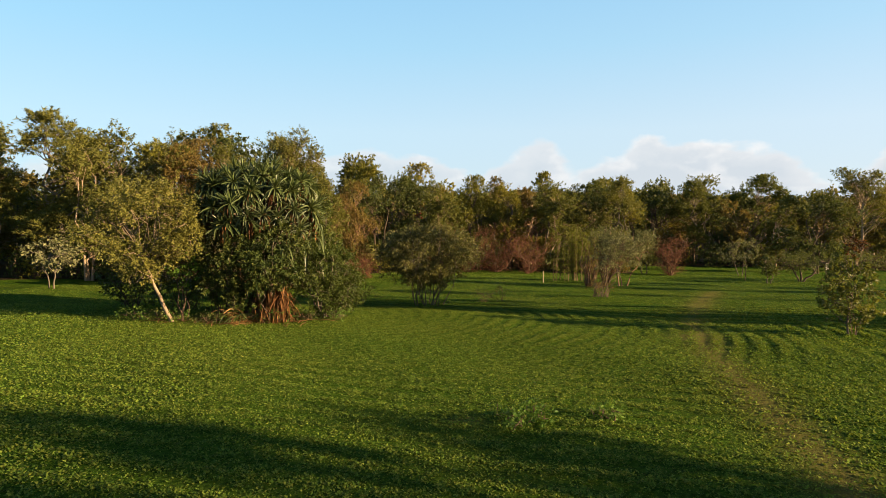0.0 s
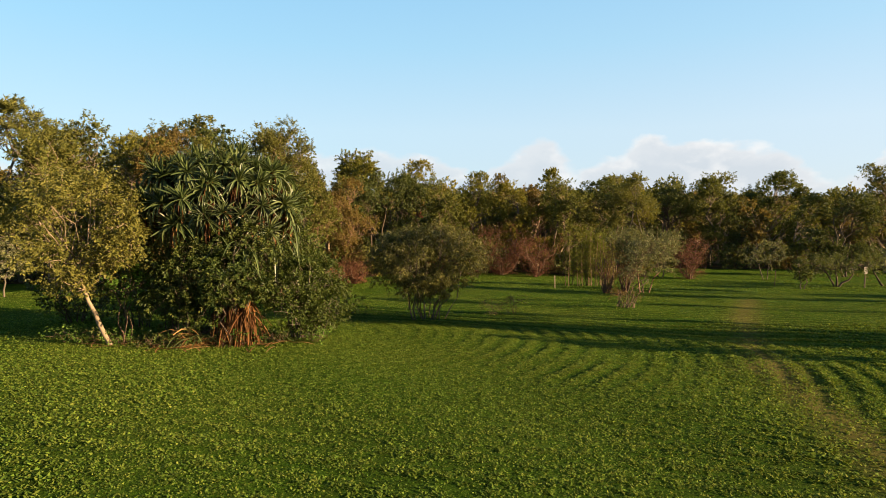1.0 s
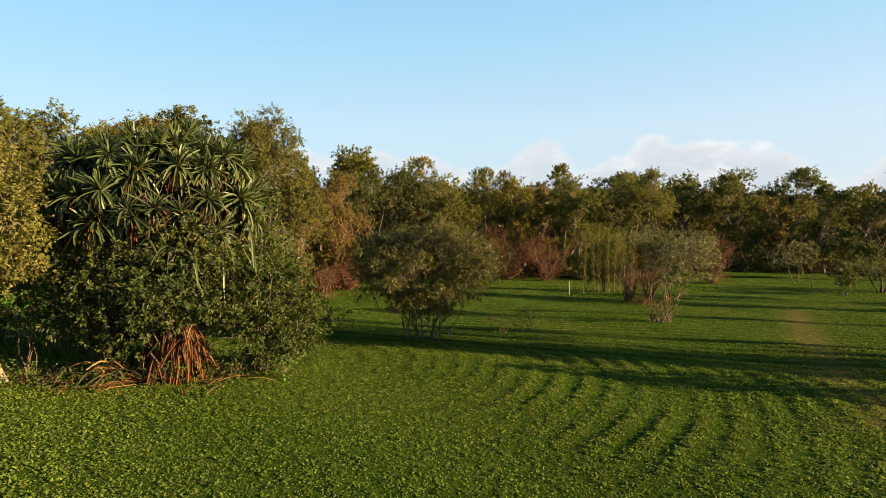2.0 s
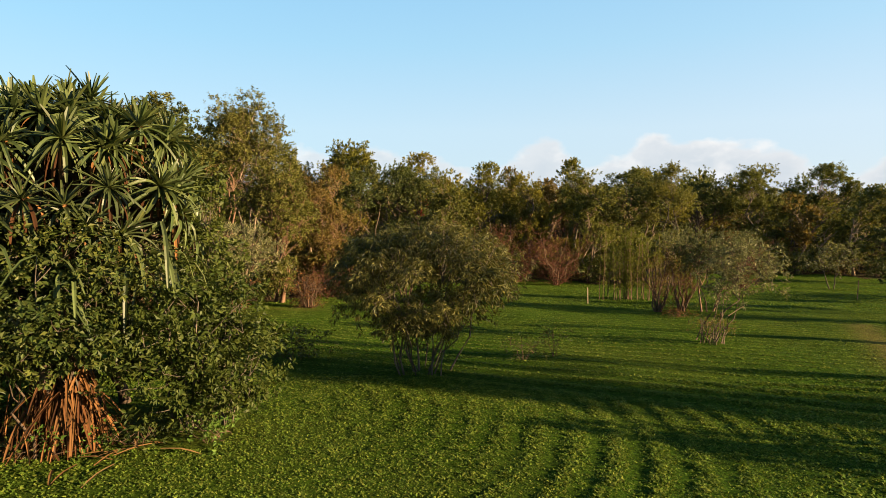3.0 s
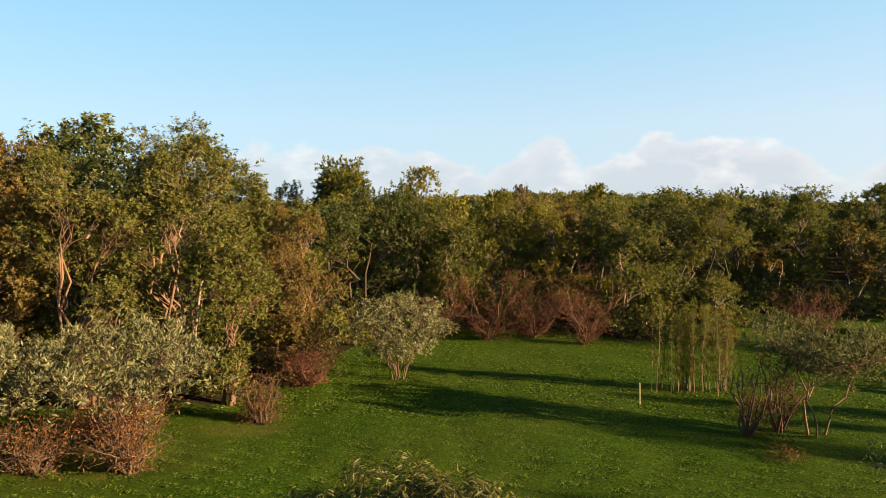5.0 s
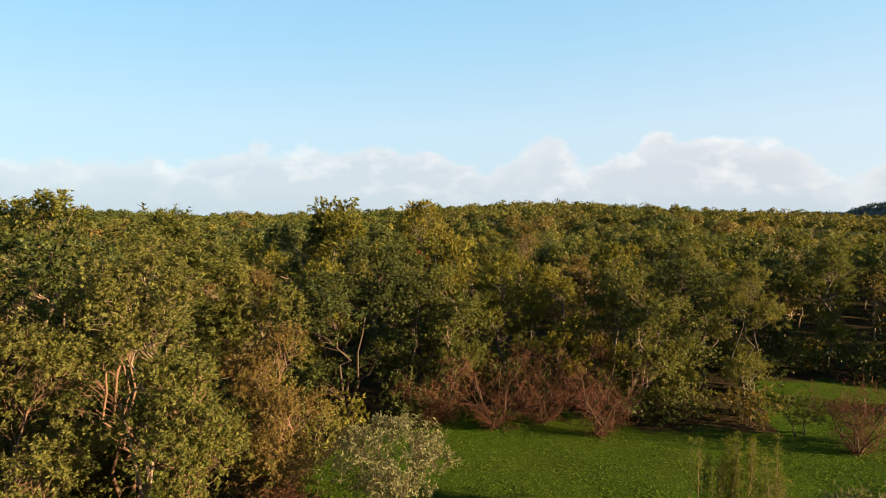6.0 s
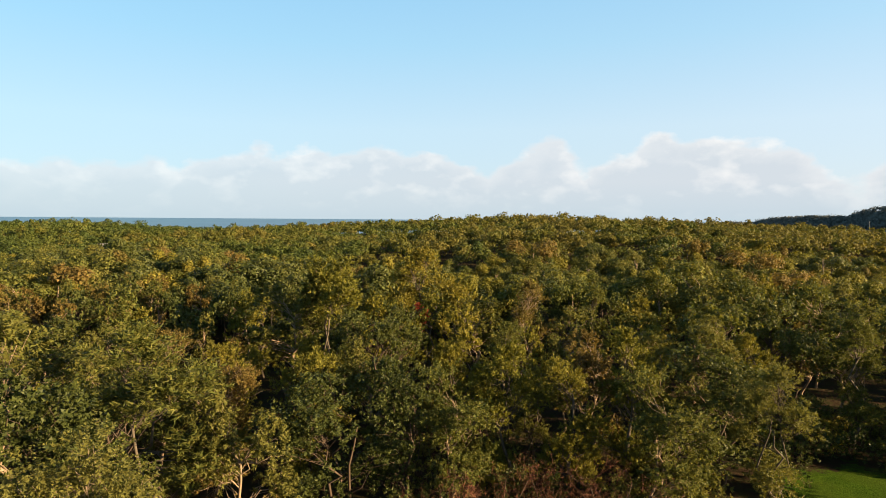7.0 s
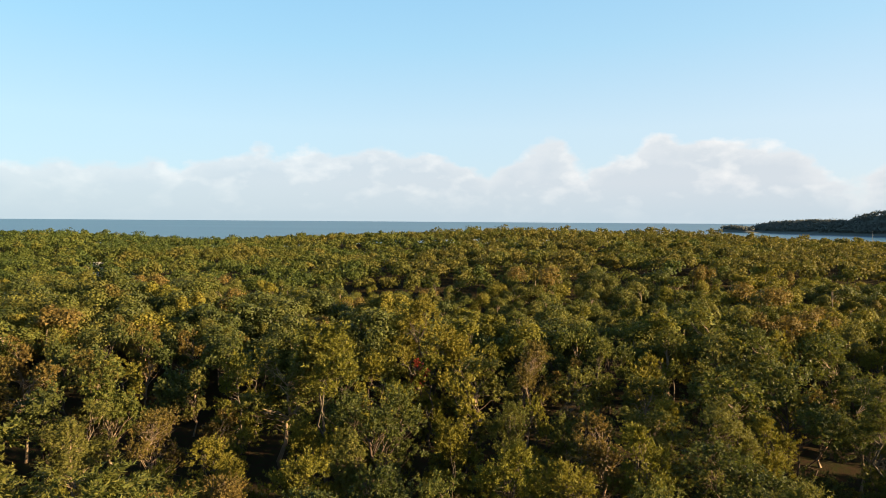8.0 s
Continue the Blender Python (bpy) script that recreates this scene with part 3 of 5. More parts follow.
def build_far_tree(rng, name, H, W, low, mat, bark, label, shape):
    """A tree seen from far over the canopy: stem, few limbs, a lobed crown of coarse sprays."""
    root = thing(name, 0, 0, 0, label, "tree")
    cs = lobed_centres(rng, 30, W * 1.12, H * max(0.34, low), H * 0.86, shape)
    paths = [(bend(rng, (0, 0, 0), (0, 0, H * 0.72), 4, 0.03), np.linspace(0.17, 0.06, 4))]
    for c in cs[::5]:
        paths.append((bend(rng, (0, 0, max(H * 0.3, c[2] - 2.2)), c, 3, 0.05), (0.06, 0.04, 0.02)))
    part("trunk", tubes_mesh("trunk", paths, bark, 3), root)
    rad = W * rng.uniform(0.12, 0.21, (len(cs), 1)) * np.array([[1, 1, 1.1]])
    cs[:, 2] *= H / np.max(cs[:, 2] + rad[:, 2])
    P, D, N, L, Wd = clump_leaves(rng, cs, rad, 96, 0.32, 0.30, 0.0, outward=0.2, shell=0.72, loose=0.4)
    part("crown", leaves_mesh("crown", P, D, N, L, Wd, mat, plain=True), root)
    return root


# the wood: some kinds of tree, each built a few times and then planted
def make_kinds():
    rng = np.random.default_rng(11)
    hi, lo, far = {}, {}, {}
    olive = "olive-leaved paperbark tree with a pale trunk in the wood"
    yellow = "dense yellow-green wattle tree in the wood"
    deep = "dark green broad-leaved tree in the wood"
    rusty = "sparse tree with brownish olive leaves and bare pale branches"
    wispy = "tall wispy sheoak tree with fine olive foliage"
    for kind, n, mat, bark, shape, H, W, low, cl, lf, lab, opts in (
            ("olive", 4, OLIVE, BARK_PALE, "round", 11.0, 6.4, 0.13, 46, (0.25, 0.088), olive, dict(clump=0.27, droop=0.35, flat=1.15)),
            ("yellow", 3, YELLOW, BARK_GREY, "column", 10.0, 5.6, 0.08, 46, (0.27, 0.080), yellow, dict(clump=0.29, droop=-0.3, flat=1.35)),
            ("deep", 3, DEEP, BARK_DARK, "round", 9.6, 6.8, 0.04, 44, (0.20, 0.120), deep, dict(clump=0.28, flat=1.0, droop=0.1)),
            ("rusty", 3, RUSTY, BARK_PALE, "vase", 10.5, 6.2, 0.16, 44, (0.21, 0.092), rusty, dict(clump=0.26, bare=2, flat=1.1, droop=0.0)),
            ("wispy", 2, OLIVE, BARK_GREY, "column", 12.5, 4.8, 0.24, 46, (0.32, 0.060), wispy, dict(clump=0.32, droop=-0.1, flat=1.4))):
        name = {"olive": "paperbark_tree", "yellow": "wattle_tree", "deep": "broadleaf_tree", "rusty": "gum_tree", "wispy": "sheoak_tree"}[kind]
        hi[kind], lo[kind], far[kind] = [], [], []
        for i in range(n):
            hi[kind].append([build_tree(rng, name, H, W * (0.9 + 0.2 * rng.random()), low, cl, 370, (lf[0] * 0.66, lf[1] * 1.05), mat, bark, lab, shape=shape, stems=1 + (i % 2) * 2, **opts), H, False])
        for i in range(2):
            lo[kind].append([build_tree(rng, name, H, W, low, cl - 4, 110, (lf[0] * 1.05, lf[1] * 2.1), mat, bark, lab, shape=shape, sides=3, twigs=False, **opts), H, False])
        for i in range(3):
            far[kind].append([build_far_tree(rng, name, H, W * (0.92 + 0.2 * i), low, mat, bark, lab, shape), H, False])
    hi["near"] = []
    for H, W, mat, bark in ((11.0, 6.6, OLIVE, BARK_PINK), (12.5, 5.6, OLIVE, BARK_PALE), (10.0, 6.2, RUSTY, BARK_PINK), (9.5, 5.6, OLIVE, BARK_PINK)):
        hi["near"].append([build_tree(rng, "paperbark_tree", H, W, 0.05, 92, 360, (0.130, 0.082), mat, bark, "paperbark tree with orange-pink forked trunks and fine olive leaves", stems=4, clump=0.25, droop=0.3, bare=1, flat=1.1), H, False])
    return hi, lo, far


def plant(proto, x, y, height, turn, fat=1.0):
    """Plants the tree itself the first time, copies of it after that."""
    s = height / proto[1]
    m = Matrix.Translation((x, y, gz(x, y) - 0.08)) @ Matrix.Rotation(turn, 4, "Z") @ Matrix.Diagonal((s * fat, s * fat, s, 1))
    if proto[2]:
        return copy_thing(proto[0], m @ Matrix.Diagonal([1 / v for v in proto[0].scale] + [1]))
    proto[2] = True
    proto[0].matrix_basis = m
    return proto[0]


def scatter(rng, n, x0, x1, y0, y1, gap, taken, test):
    """Places kept apart by gap, where test holds."""
    cell = {}
    out = []

    def near(x, y):
        i, j = int(x // gap), int(y // gap)
        return any((x - a) ** 2 + (y - b) ** 2 < gap * gap for p in (-1, 0, 1) for q in (-1, 0, 1) for a, b in cell.get((i + p, j + q), ()))
    for x, y in taken:
        cell.setdefault((int(x // gap), int(y // gap)), []).append((x, y))
    for x, y in zip(rng.uniform(x0, x1, n), rng.uniform(y0, y1, n)):
        if test(x, y) and not near(x, y):
            cell.setdefault((int(x // gap), int(y // gap)), []).append((x, y))
            out.append((float(x), float(y)))
    return out


def in_view(x, y):
    return abs(x) < max(0.80 * y + 8, 0.80 * (y - 30) + 18) and y > 0


def build_wood():
    rng = np.random.default_rng(21)
    hi, lo, distant = make_kinds()
    # trees that can be told apart: place, height of the top above the ground, kind, stoutness
    keys = [(-16.6, 57.5, 11.6, "wispy", 1.2), (-19.7, 53.0, 12.6, "rusty", 0.85), (-22.6, 52.0, 13.0, "olive", 0.9), (-11.4, 51.6, 9.6, "rusty", 0.95), (-17.4, 50.8, 11.2, "olive", 1.0),
            (-24.5, 51.5, 12.5, "olive", 1.05), (-9.4, 57.5, 9.6, "olive", 0.85), (-8.8, 72.6, 11.5, "deep", 1.15), (-12.5, 66.0, 12.7, "olive", 0.9), (-18.2, 66.5, 15.8, "wispy", 1.5), (-27.3, 66.5, 16.8, "olive", 1.1),
            (-0.8, 75.0, 12.0, "olive", 1.0), (3.8, 79.0, 12.7, "yellow", 1.0), (-4.4, 76.5, 12.0, "deep", 0.9), (8.6, 78.5, 11.8, "yellow", 1.0), (14.0, 81.5, 13.4, "yellow", 0.9),
            (21.6, 81.5, 12.2, "deep", 1.2), (18.0, 79.0, 8.6, "olive", 0.95), (-5.6, 118.0, 18.4, "yellow", 1.15), (-14.3, 98.5, 18.7, "yellow", 1.2), (-20.0, 101.0, 17.0, "olive", 1.2), (-7.8, 88.0, 14.5, "deep", 0.9),
            (52.3, 97.3, 14.9, "olive", 1.15), (42.2, 95.9, 14.7, "olive", 1.2), (8.5, 108.0, 15.0, "rusty", 0.8), (47.0, 73.2, 10.3, "deep", 1.1), (57.0, 80.0, 14.3, "olive", 1.0),
            (28.5, 90.0, 11.3, "yellow", 1.0), (34.0, 93.0, 11.8, "deep", 1.0), (-31.0, 50.0, 13.2, "olive", 1.0), (-36.5, 54.0, 15.8, "wispy", 1.4), (-42.0, 52.0, 14.5, "olive", 1.1),
            (-28.0, 57.0, 13.9, "yellow", 1.0), (-33.0, 60.0, 15.6, "olive", 1.0), (-23.0, 60.0, 14.4, "deep", 1.0)]
    count = 0
    for x, y, h, kind, fat in keys:
        protos = hi["near"] if -27 < x < -8 and y < 59 else hi[kind]
        plant(protos[count % len(protos)], x, y, h, rng.random() * 6.28, fat)
        count += 1
    tall = build_tree(rng, "gum_tree", 13.9, 4.9, 0.60, 66, 420, (0.12, 0.072), OLIVE, BARK_PALE, "tall gum tree with an open two-lobed crown on long pale limbs", stems=3, clump=0.30, droop=0.5, bare=1, flat=1.15, lean=0.5)
    plant([tall, 13.9, False], -14.3, 53.0, 14.2, 0.4)
    taken = [(x, y) for x, y, *_ in keys] + [(-14.3, 53.0)]
    kinds = ["olive", "yellow", "deep", "rusty", "wispy"]

    def choose(x, y):
        w = np.array([0.34, 0.30, 0.16 + 0.22 * (x < -12), 0.09 + 0.20 * (x > -5 and y < 105), 0.11])
        w = w * np.exp(0.9 * np.sin(np.array([x * 0.05, x * 0.07 + 2, y * 0.06 + x * 0.03, x * 0.04 + 4, y * 0.09])))
        return kinds[int(rng.choice(5, p=w / w.sum()))]
    front = scatter(rng, 2600, -95, 100, 48, 93, 5.4, taken, lambda x, y: is_clearing(np.float64(x), np.float64(y)) < 0.02 and in_view(x, y) and is_clearing(np.float64(x), np.float64(y - 2.5)) < 0.5)
    for x, y in front:
        kind = choose(x, y)
        table = hi if abs(x) < (58 if x < 0 and y < 66 else 42) else lo
        plant(table[kind][int(rng.integers(len(table[kind])))], x, y, (rng.uniform(8.8, 12.4) if -36 < x < -12 else rng.uniform(8.8, 14.2)) + 1.8 * (x < -36) - 0.4 * (x > 20), rng.random() * 6.28, 0.9 + 0.3 * rng.random())
    mid = scatter(rng, 2600, -130, 130, 93, 128, 5.8, front + taken, in_view)
    for x, y in mid:
        kind = choose(x, y)
        plant(lo[kind][int(rng.integers(2))], x, y, rng.uniform(9.0, 15.2), rng.random() * 6.28, 0.78 + 0.34 * rng.random())
    # trees beyond the picture's right and behind the camera, whose long shadows lie over the meadow in bands
    ux, uy = SUN_AZ
    shade = [(-10.5, 34, 17, 9, "deep"), (-3.6, 36, 17, 9, "olive"), (2.6, 34, 17, 9, "olive"), (6.8, 31, 16, 7.4, "olive"), (9.0, 24, 9.0, 4.4, "olive"),
             (29.2, 33, 16, 5.0, "olive"), (28.9, 42, 15, 3.4, "olive"), (31.2, 45, 15, 4.0, "olive"), (33.4, 43, 15, 2.6, "wispy"), (41.2, 44, 13, 2.2, "wispy"),
             (49.0, 47, 13.5, 5.0, "rusty"), (53.6, 49, 13.5, 5.0, "rusty")]
    for s, u, h, w, kind in shade:
        protos = hi[kind]
        plant(protos[int(rng.integers(len(protos)))], s * -uy + u * ux, s * ux + u * uy, h, rng.random() * 6.28, w / (6.6 * h / 10.5))
    print("trees", len(keys), len(front), len(mid))
    # the closed wood further off
    rest = scatter(rng, 9000, -190, 190, 128, 205, 4.9, mid, in_view)
    for x, y in rest:
        kind = choose(x, y)
        grove = math.sin(x * 0.045 + 1.3 * math.sin(y * 0.031)) + math.sin(y * 0.052 + 0.017 * x + 1.0)
        plant(distant[kind][int(rng.integers(3))], x, y, rng.uniform(8.6, 12.6) + 1.3 * grove + 2.6 * (rng.random() < 0.10), rng.random() * 6.28, rng.uniform(0.75, 1.3))
    for table in (hi, lo, distant):
        for protos in table.values():
            for p in protos:
                if not p[2]:
                    plant(p, -40 - 8 * rng.random(), -60 - 20 * rng.random(), 10, 0.0)
    far = scatter(rng, 9000, -380, 380, 205, 440, 6.0, rest, lambda x, y: in_view(x, y) and not (abs(x + 147 + (y - 268) * 0.63) < 2.4 and 252 < y < 273))
    far += scatter(rng, 3200, -400, 410, 440, 515, 6.0, far, in_view)
    P, D, N, L, W, T = [], [], [], [], [], []
    for x, y in far:
        grove = 0.5 + 0.3 * math.sin(x * 0.045 + 1.3 * math.sin(y * 0.031)) + 0.25 * math.sin(y * 0.052 + 0.017 * x + 1.0)
        h = (rng.uniform(7.8, 10.8) + 3.4 * grove + 2.6 * (rng.random() < 0.12)) * (0.95 if y < 465 else 0.55)
        tall = rng.random() < 0.28
        w = rng.uniform(4.0, 6.0) if tall else rng.uniform(6.5, 11.0)
        g = gz(x, y)
        near = y < 320
        blobs = 9 if near else 6
        k = (50 if near else 28)
        c = np.stack([rng.normal(0, w * 0.25, blobs) + x, rng.normal(0, w * 0.25, blobs) + y, g + h * rng.uniform(0.55 if tall else 0.66, 0.86, blobs)], 1)
        c[0] = (x, y, g + h * 0.88)
        r = np.full((blobs, 1), w * 0.21 + 0.2) * np.array([[1, 1, 1.3 if tall else 0.9]]) * rng.uniform(0.7, 1.25, (blobs, 1))
        p, d, nn, ll, ww = clump_leaves(rng, c, r, k, 0.72 if near else 1.0, 0.62 if near else 0.90, 0.0, outward=0.15, shell=0.82, loose=0.45)
        P.append(p), D.append(d), N.append(nn), L.append(ll), W.append(ww)
        T.append(np.full(len(p), np.clip(0.44 + 0.22 * rng.normal() + 0.40 * (grove - 0.5) + 0.0016 * x, 0, 1)))
    print("far trees", len(rest), len(far))
    me = leaves_mesh("far_wood", np.concatenate(P), np.concatenate(D), np.concatenate(N), np.concatenate(L), np.concatenate(W), FAR, np.concatenate(T), plain=True)
    tagged(new("far_wood", me), "closed canopy of olive and green coastal trees", "wood", kind="stuff")


build_wood()


# ---------------------------------------------------------------- pandanus
def strap_points(rng, start, yaw, rise, length, width, droop, seg=6, twist=0.0, fold=0.55):
    """A folded strap leaf that arches out and hangs: three points a step."""
    p = np.array(start, float)
    d = np.array([math.cos(yaw) * math.cos(rise), math.sin(yaw) * math.cos(rise), math.sin(rise)])
    V = []
    for i in range(seg + 1):
        t = i / seg
        s = unit(np.cross(d, [0.001, 0.002, 1.0]))
        up = np.cross(s, d)
        s = s * math.cos(twist * t) + up * math.sin(twist * t)
        w = width * (0.9 + 0.2 * t if t < 0.6 else 0.42 + 0.6 * (2.5 - 2.5 * t) ** 0.6)
        V += [p + s * w / 2 + up * w * 0.28, p, p - s * w / 2 + up * w * 0.28]
        d = unit(d + np.array([0, 0, -droop * (0.3 + 2.6 * math.exp(-((t - fold) / 0.22) ** 2)) / seg]))
        p = p + d * length / seg
    return np.array(V)


def strap_faces(seg, base):
    q = []
    for i in range(seg):
        a = base + i * 3
        q += [(a, a + 1, a + 4, a + 3), (a + 1, a + 2, a + 5, a + 4)]
    return q


def strap_mesh(name, straps, mat, seg):
    V, Q, b = [], [], 0
    for v in straps:
        V.append(v)
        Q += strap_faces(seg, b)
        b += len(v)
    return arrays_mesh(name, np.concatenate(V), Q, mat=mat)


def build_pandanus():
    rng = np.random.default_rng(31)
    x0, y0 = -8.8, 27.4
    root = thing("pandanus_tree", x0, y0, gz(x0, y0), "old many-headed pandanus with arching strap leaves and a dead leaf skirt", "pandanus")
    paths, heads = [], []
    hub = np.array([0.3, 0.2, 2.2])
    for a, r in ((0.2, 0.5), (1.7, 0.9), (3.0, 1.1), (4.2, 0.9), (5.3, 0.7), (2.4, 0.4), (0.9, 1.2)):
        paths.append((bend(rng, (r * math.cos(a) * 1.1, r * math.sin(a), -0.25), hub + rng.normal(0, 0.25, 3), 6, 0.05), np.linspace(0.13, 0.10, 6)))
    # heads over a dome, at the tips of forked limbs
    for ring, (n, rad, z) in enumerate(((9, 0.8, 6.75), (18, 1.6, 6.45), (25, 2.3, 5.9), (25, 2.75, 5.15), (15, 2.75, 4.4))):
        for i in range(n):
            a = 2 * math.pi * (i + 0.5 * (ring % 2)) / n + rng.normal(0, 0.12)
            c = np.array([rad * math.cos(a) * 1.02 - 0.2, rad * math.sin(a) * 0.9, z + rng.normal(0, 0.22)])
            paths.append((bend(rng, hub + rng.normal(0, 0.35, 3) + np.array([0, 0, 0.4 * ring % 2]), c, 6, 0.05, 0.05), np.linspace(0.11, 0.055, 6)))
            heads.append((c, a, ring))
    part("trunk", tubes_mesh("trunk", paths, BARK_DARK, 6), root)
    seg = 6
    singles = [arrays_mesh("strap_leaf", strap_points(rng, (0, 0, 0), 0.0, 0.0, 1.15, 0.105, dr, seg, tw), strap_faces(seg, 0), mat=STRAP)
               for dr, tw in ((0.08, 0.1), (0.3, -0.2), (0.8, 0.2), (1.5, -0.1))]
    front = sorted(heads, key=lambda h: -(h[0][0] * 0.6 - h[0][1]))[:7]
    for c, a, ring in heads:
        pick = any(c is h[0] for h in front)
        rosette = new("leaf_rosette")
        straps, dead = [], []
        n = 50
        for j in range(n):
            t = j / n
            yaw = j * 2.39996 + rng.normal(0, 0.1)
            rise = 1.25 - 1.95 * t + rng.normal(0, 0.3)
            length = (0.46 + 0.42 * rng.random()) * (0.80 + 0.55 * t)
            if pick:
                ob = new("strap_leaf", singles[int(rng.integers(2)) + (2 if t > 0.55 else 0)])
                ob.parent = rosette
                ob.matrix_basis = Matrix.Rotation(yaw, 4, "Z") @ Matrix.Rotation(-rise, 4, "Y") @ Matrix.Scale(length / 1.3, 4)
            else:
                straps.append(strap_points(rng, (0, 0, 0), yaw, rise, length, 0.066 + 0.024 * rng.random(), 0.05 + 0.30 * rng.random() + (1.3 * rng.random() if t > 0.5 else 0.0), seg, rng.normal(0, 0.4)))
        if not pick:
            bpy.data.objects.remove(rosette)
            rosette = new("leaf_rosette", strap_mesh("leaf_rosette", straps, STRAP, seg))
        rosette.parent = root
        lean = (0.12 + 0.16 * ring) * rng.uniform(0.5, 1.3)
        rosette.matrix_basis = Matrix.Translation(c) @ Matrix.Rotation(lean, 4, Vector((-math.sin(a), math.cos(a), 0)))
        for j in range(4 if ring < 2 else 8):
            dead.append(strap_points(rng, c + rng.normal(0, 0.05, 3), rng.random() * 6.28, -0.6 - 0.8 * rng.random(), 0.5 + 0.5 * rng.random(), 0.07, 1.6, seg, rng.normal(0, 0.8)))
        part("dead_leaves", strap_mesh("dead_leaves", dead, DEAD, seg), root, "brown dead leaves hanging below a rosette")
    # long hanging fronds on the open side
    hang = [strap_points(rng, (2.6 + rng.normal(0, 0.35), -1.2 + rng.normal(0, 0.6), 3.7 + rng.normal(0, 0.5)), rng.normal(-0.3, 0.8), -0.2 + rng.normal(0, 0.3), 1.5 + 0.4 * rng.random(), 0.08, 2.2, seg, rng.normal(0, 0.3)) for _ in range(22)]
    part("hanging_leaves", strap_mesh("hanging_leaves", hang, STRAP, seg), root)
    skirt = []
    for _ in range(760):
        a = rng.random() * 6.28
        z = 0.35 + 1.35 * rng.random()
        r = 0.12 + 0.30 * rng.random() * (1.7 - z)
        skirt.append(strap_points(rng, (1.3 + 0.22 * rng.normal() + r * math.cos(a), -2.1 + 0.12 * rng.normal() + r * math.sin(a), z), a + rng.normal(0, 0.6), -1.2 - 0.3 * rng.random() + 0.7 * (rng.random() < 0.12), min(z + 0.42, 0.55 + 0.6 * rng.random()), 0.042, 0.4, seg, rng.normal(0, 1.0)))
    part("skirt", strap_mesh("skirt", skirt, DEAD, seg), root, "orange-brown skirt of dead hanging leaves")
    part("skirt_stem", tubes_mesh("skirt_stem", [(bend(rng, (1.35, -2.1, -0.3), (1.3, -2.0, 3.2), 5, 0.03), np.linspace(0.16, 0.10, 5))], BARK_DARK, 7), root)
    low = []
    for i in range(104):
        way = rng.random() * 6.28 if i < 26 else rng.normal(3.5, 0.55)
        low.append(strap_points(rng, (0.05 + rng.normal(0, 0.3), -2.45 + rng.normal(0, 0.2), 0.05 + 0.25 * rng.random()), way, 0.15 + 0.9 * rng.random() * (i < 60), 0.8 + 0.6 * rng.random(), 0.065, 1.2, seg, rng.normal(0, 0.5)))
    part("ground_rosette", strap_mesh("ground_rosette", low[:26], STRAP, seg), root)
    part("ground_dead_leaves", strap_mesh("ground_dead_leaves", low[26:], STRAW, seg), root, "fallen straw-coloured leaves")
    mids = [strap_points(rng, (1.1 + rng.normal(0, 0.3), -2.1 + rng.normal(0, 0.3), 3.0 + rng.normal(0, 0.3)), rng.random() * 6.28, 0.4 + 0.6 * rng.random(), 1.6, 0.07, 1.6, seg, 0.2) for _ in range(40)]
    part("leaf_rosette", strap_mesh("leaf_rosette", mids, STRAP, seg), root)


build_pandanus()


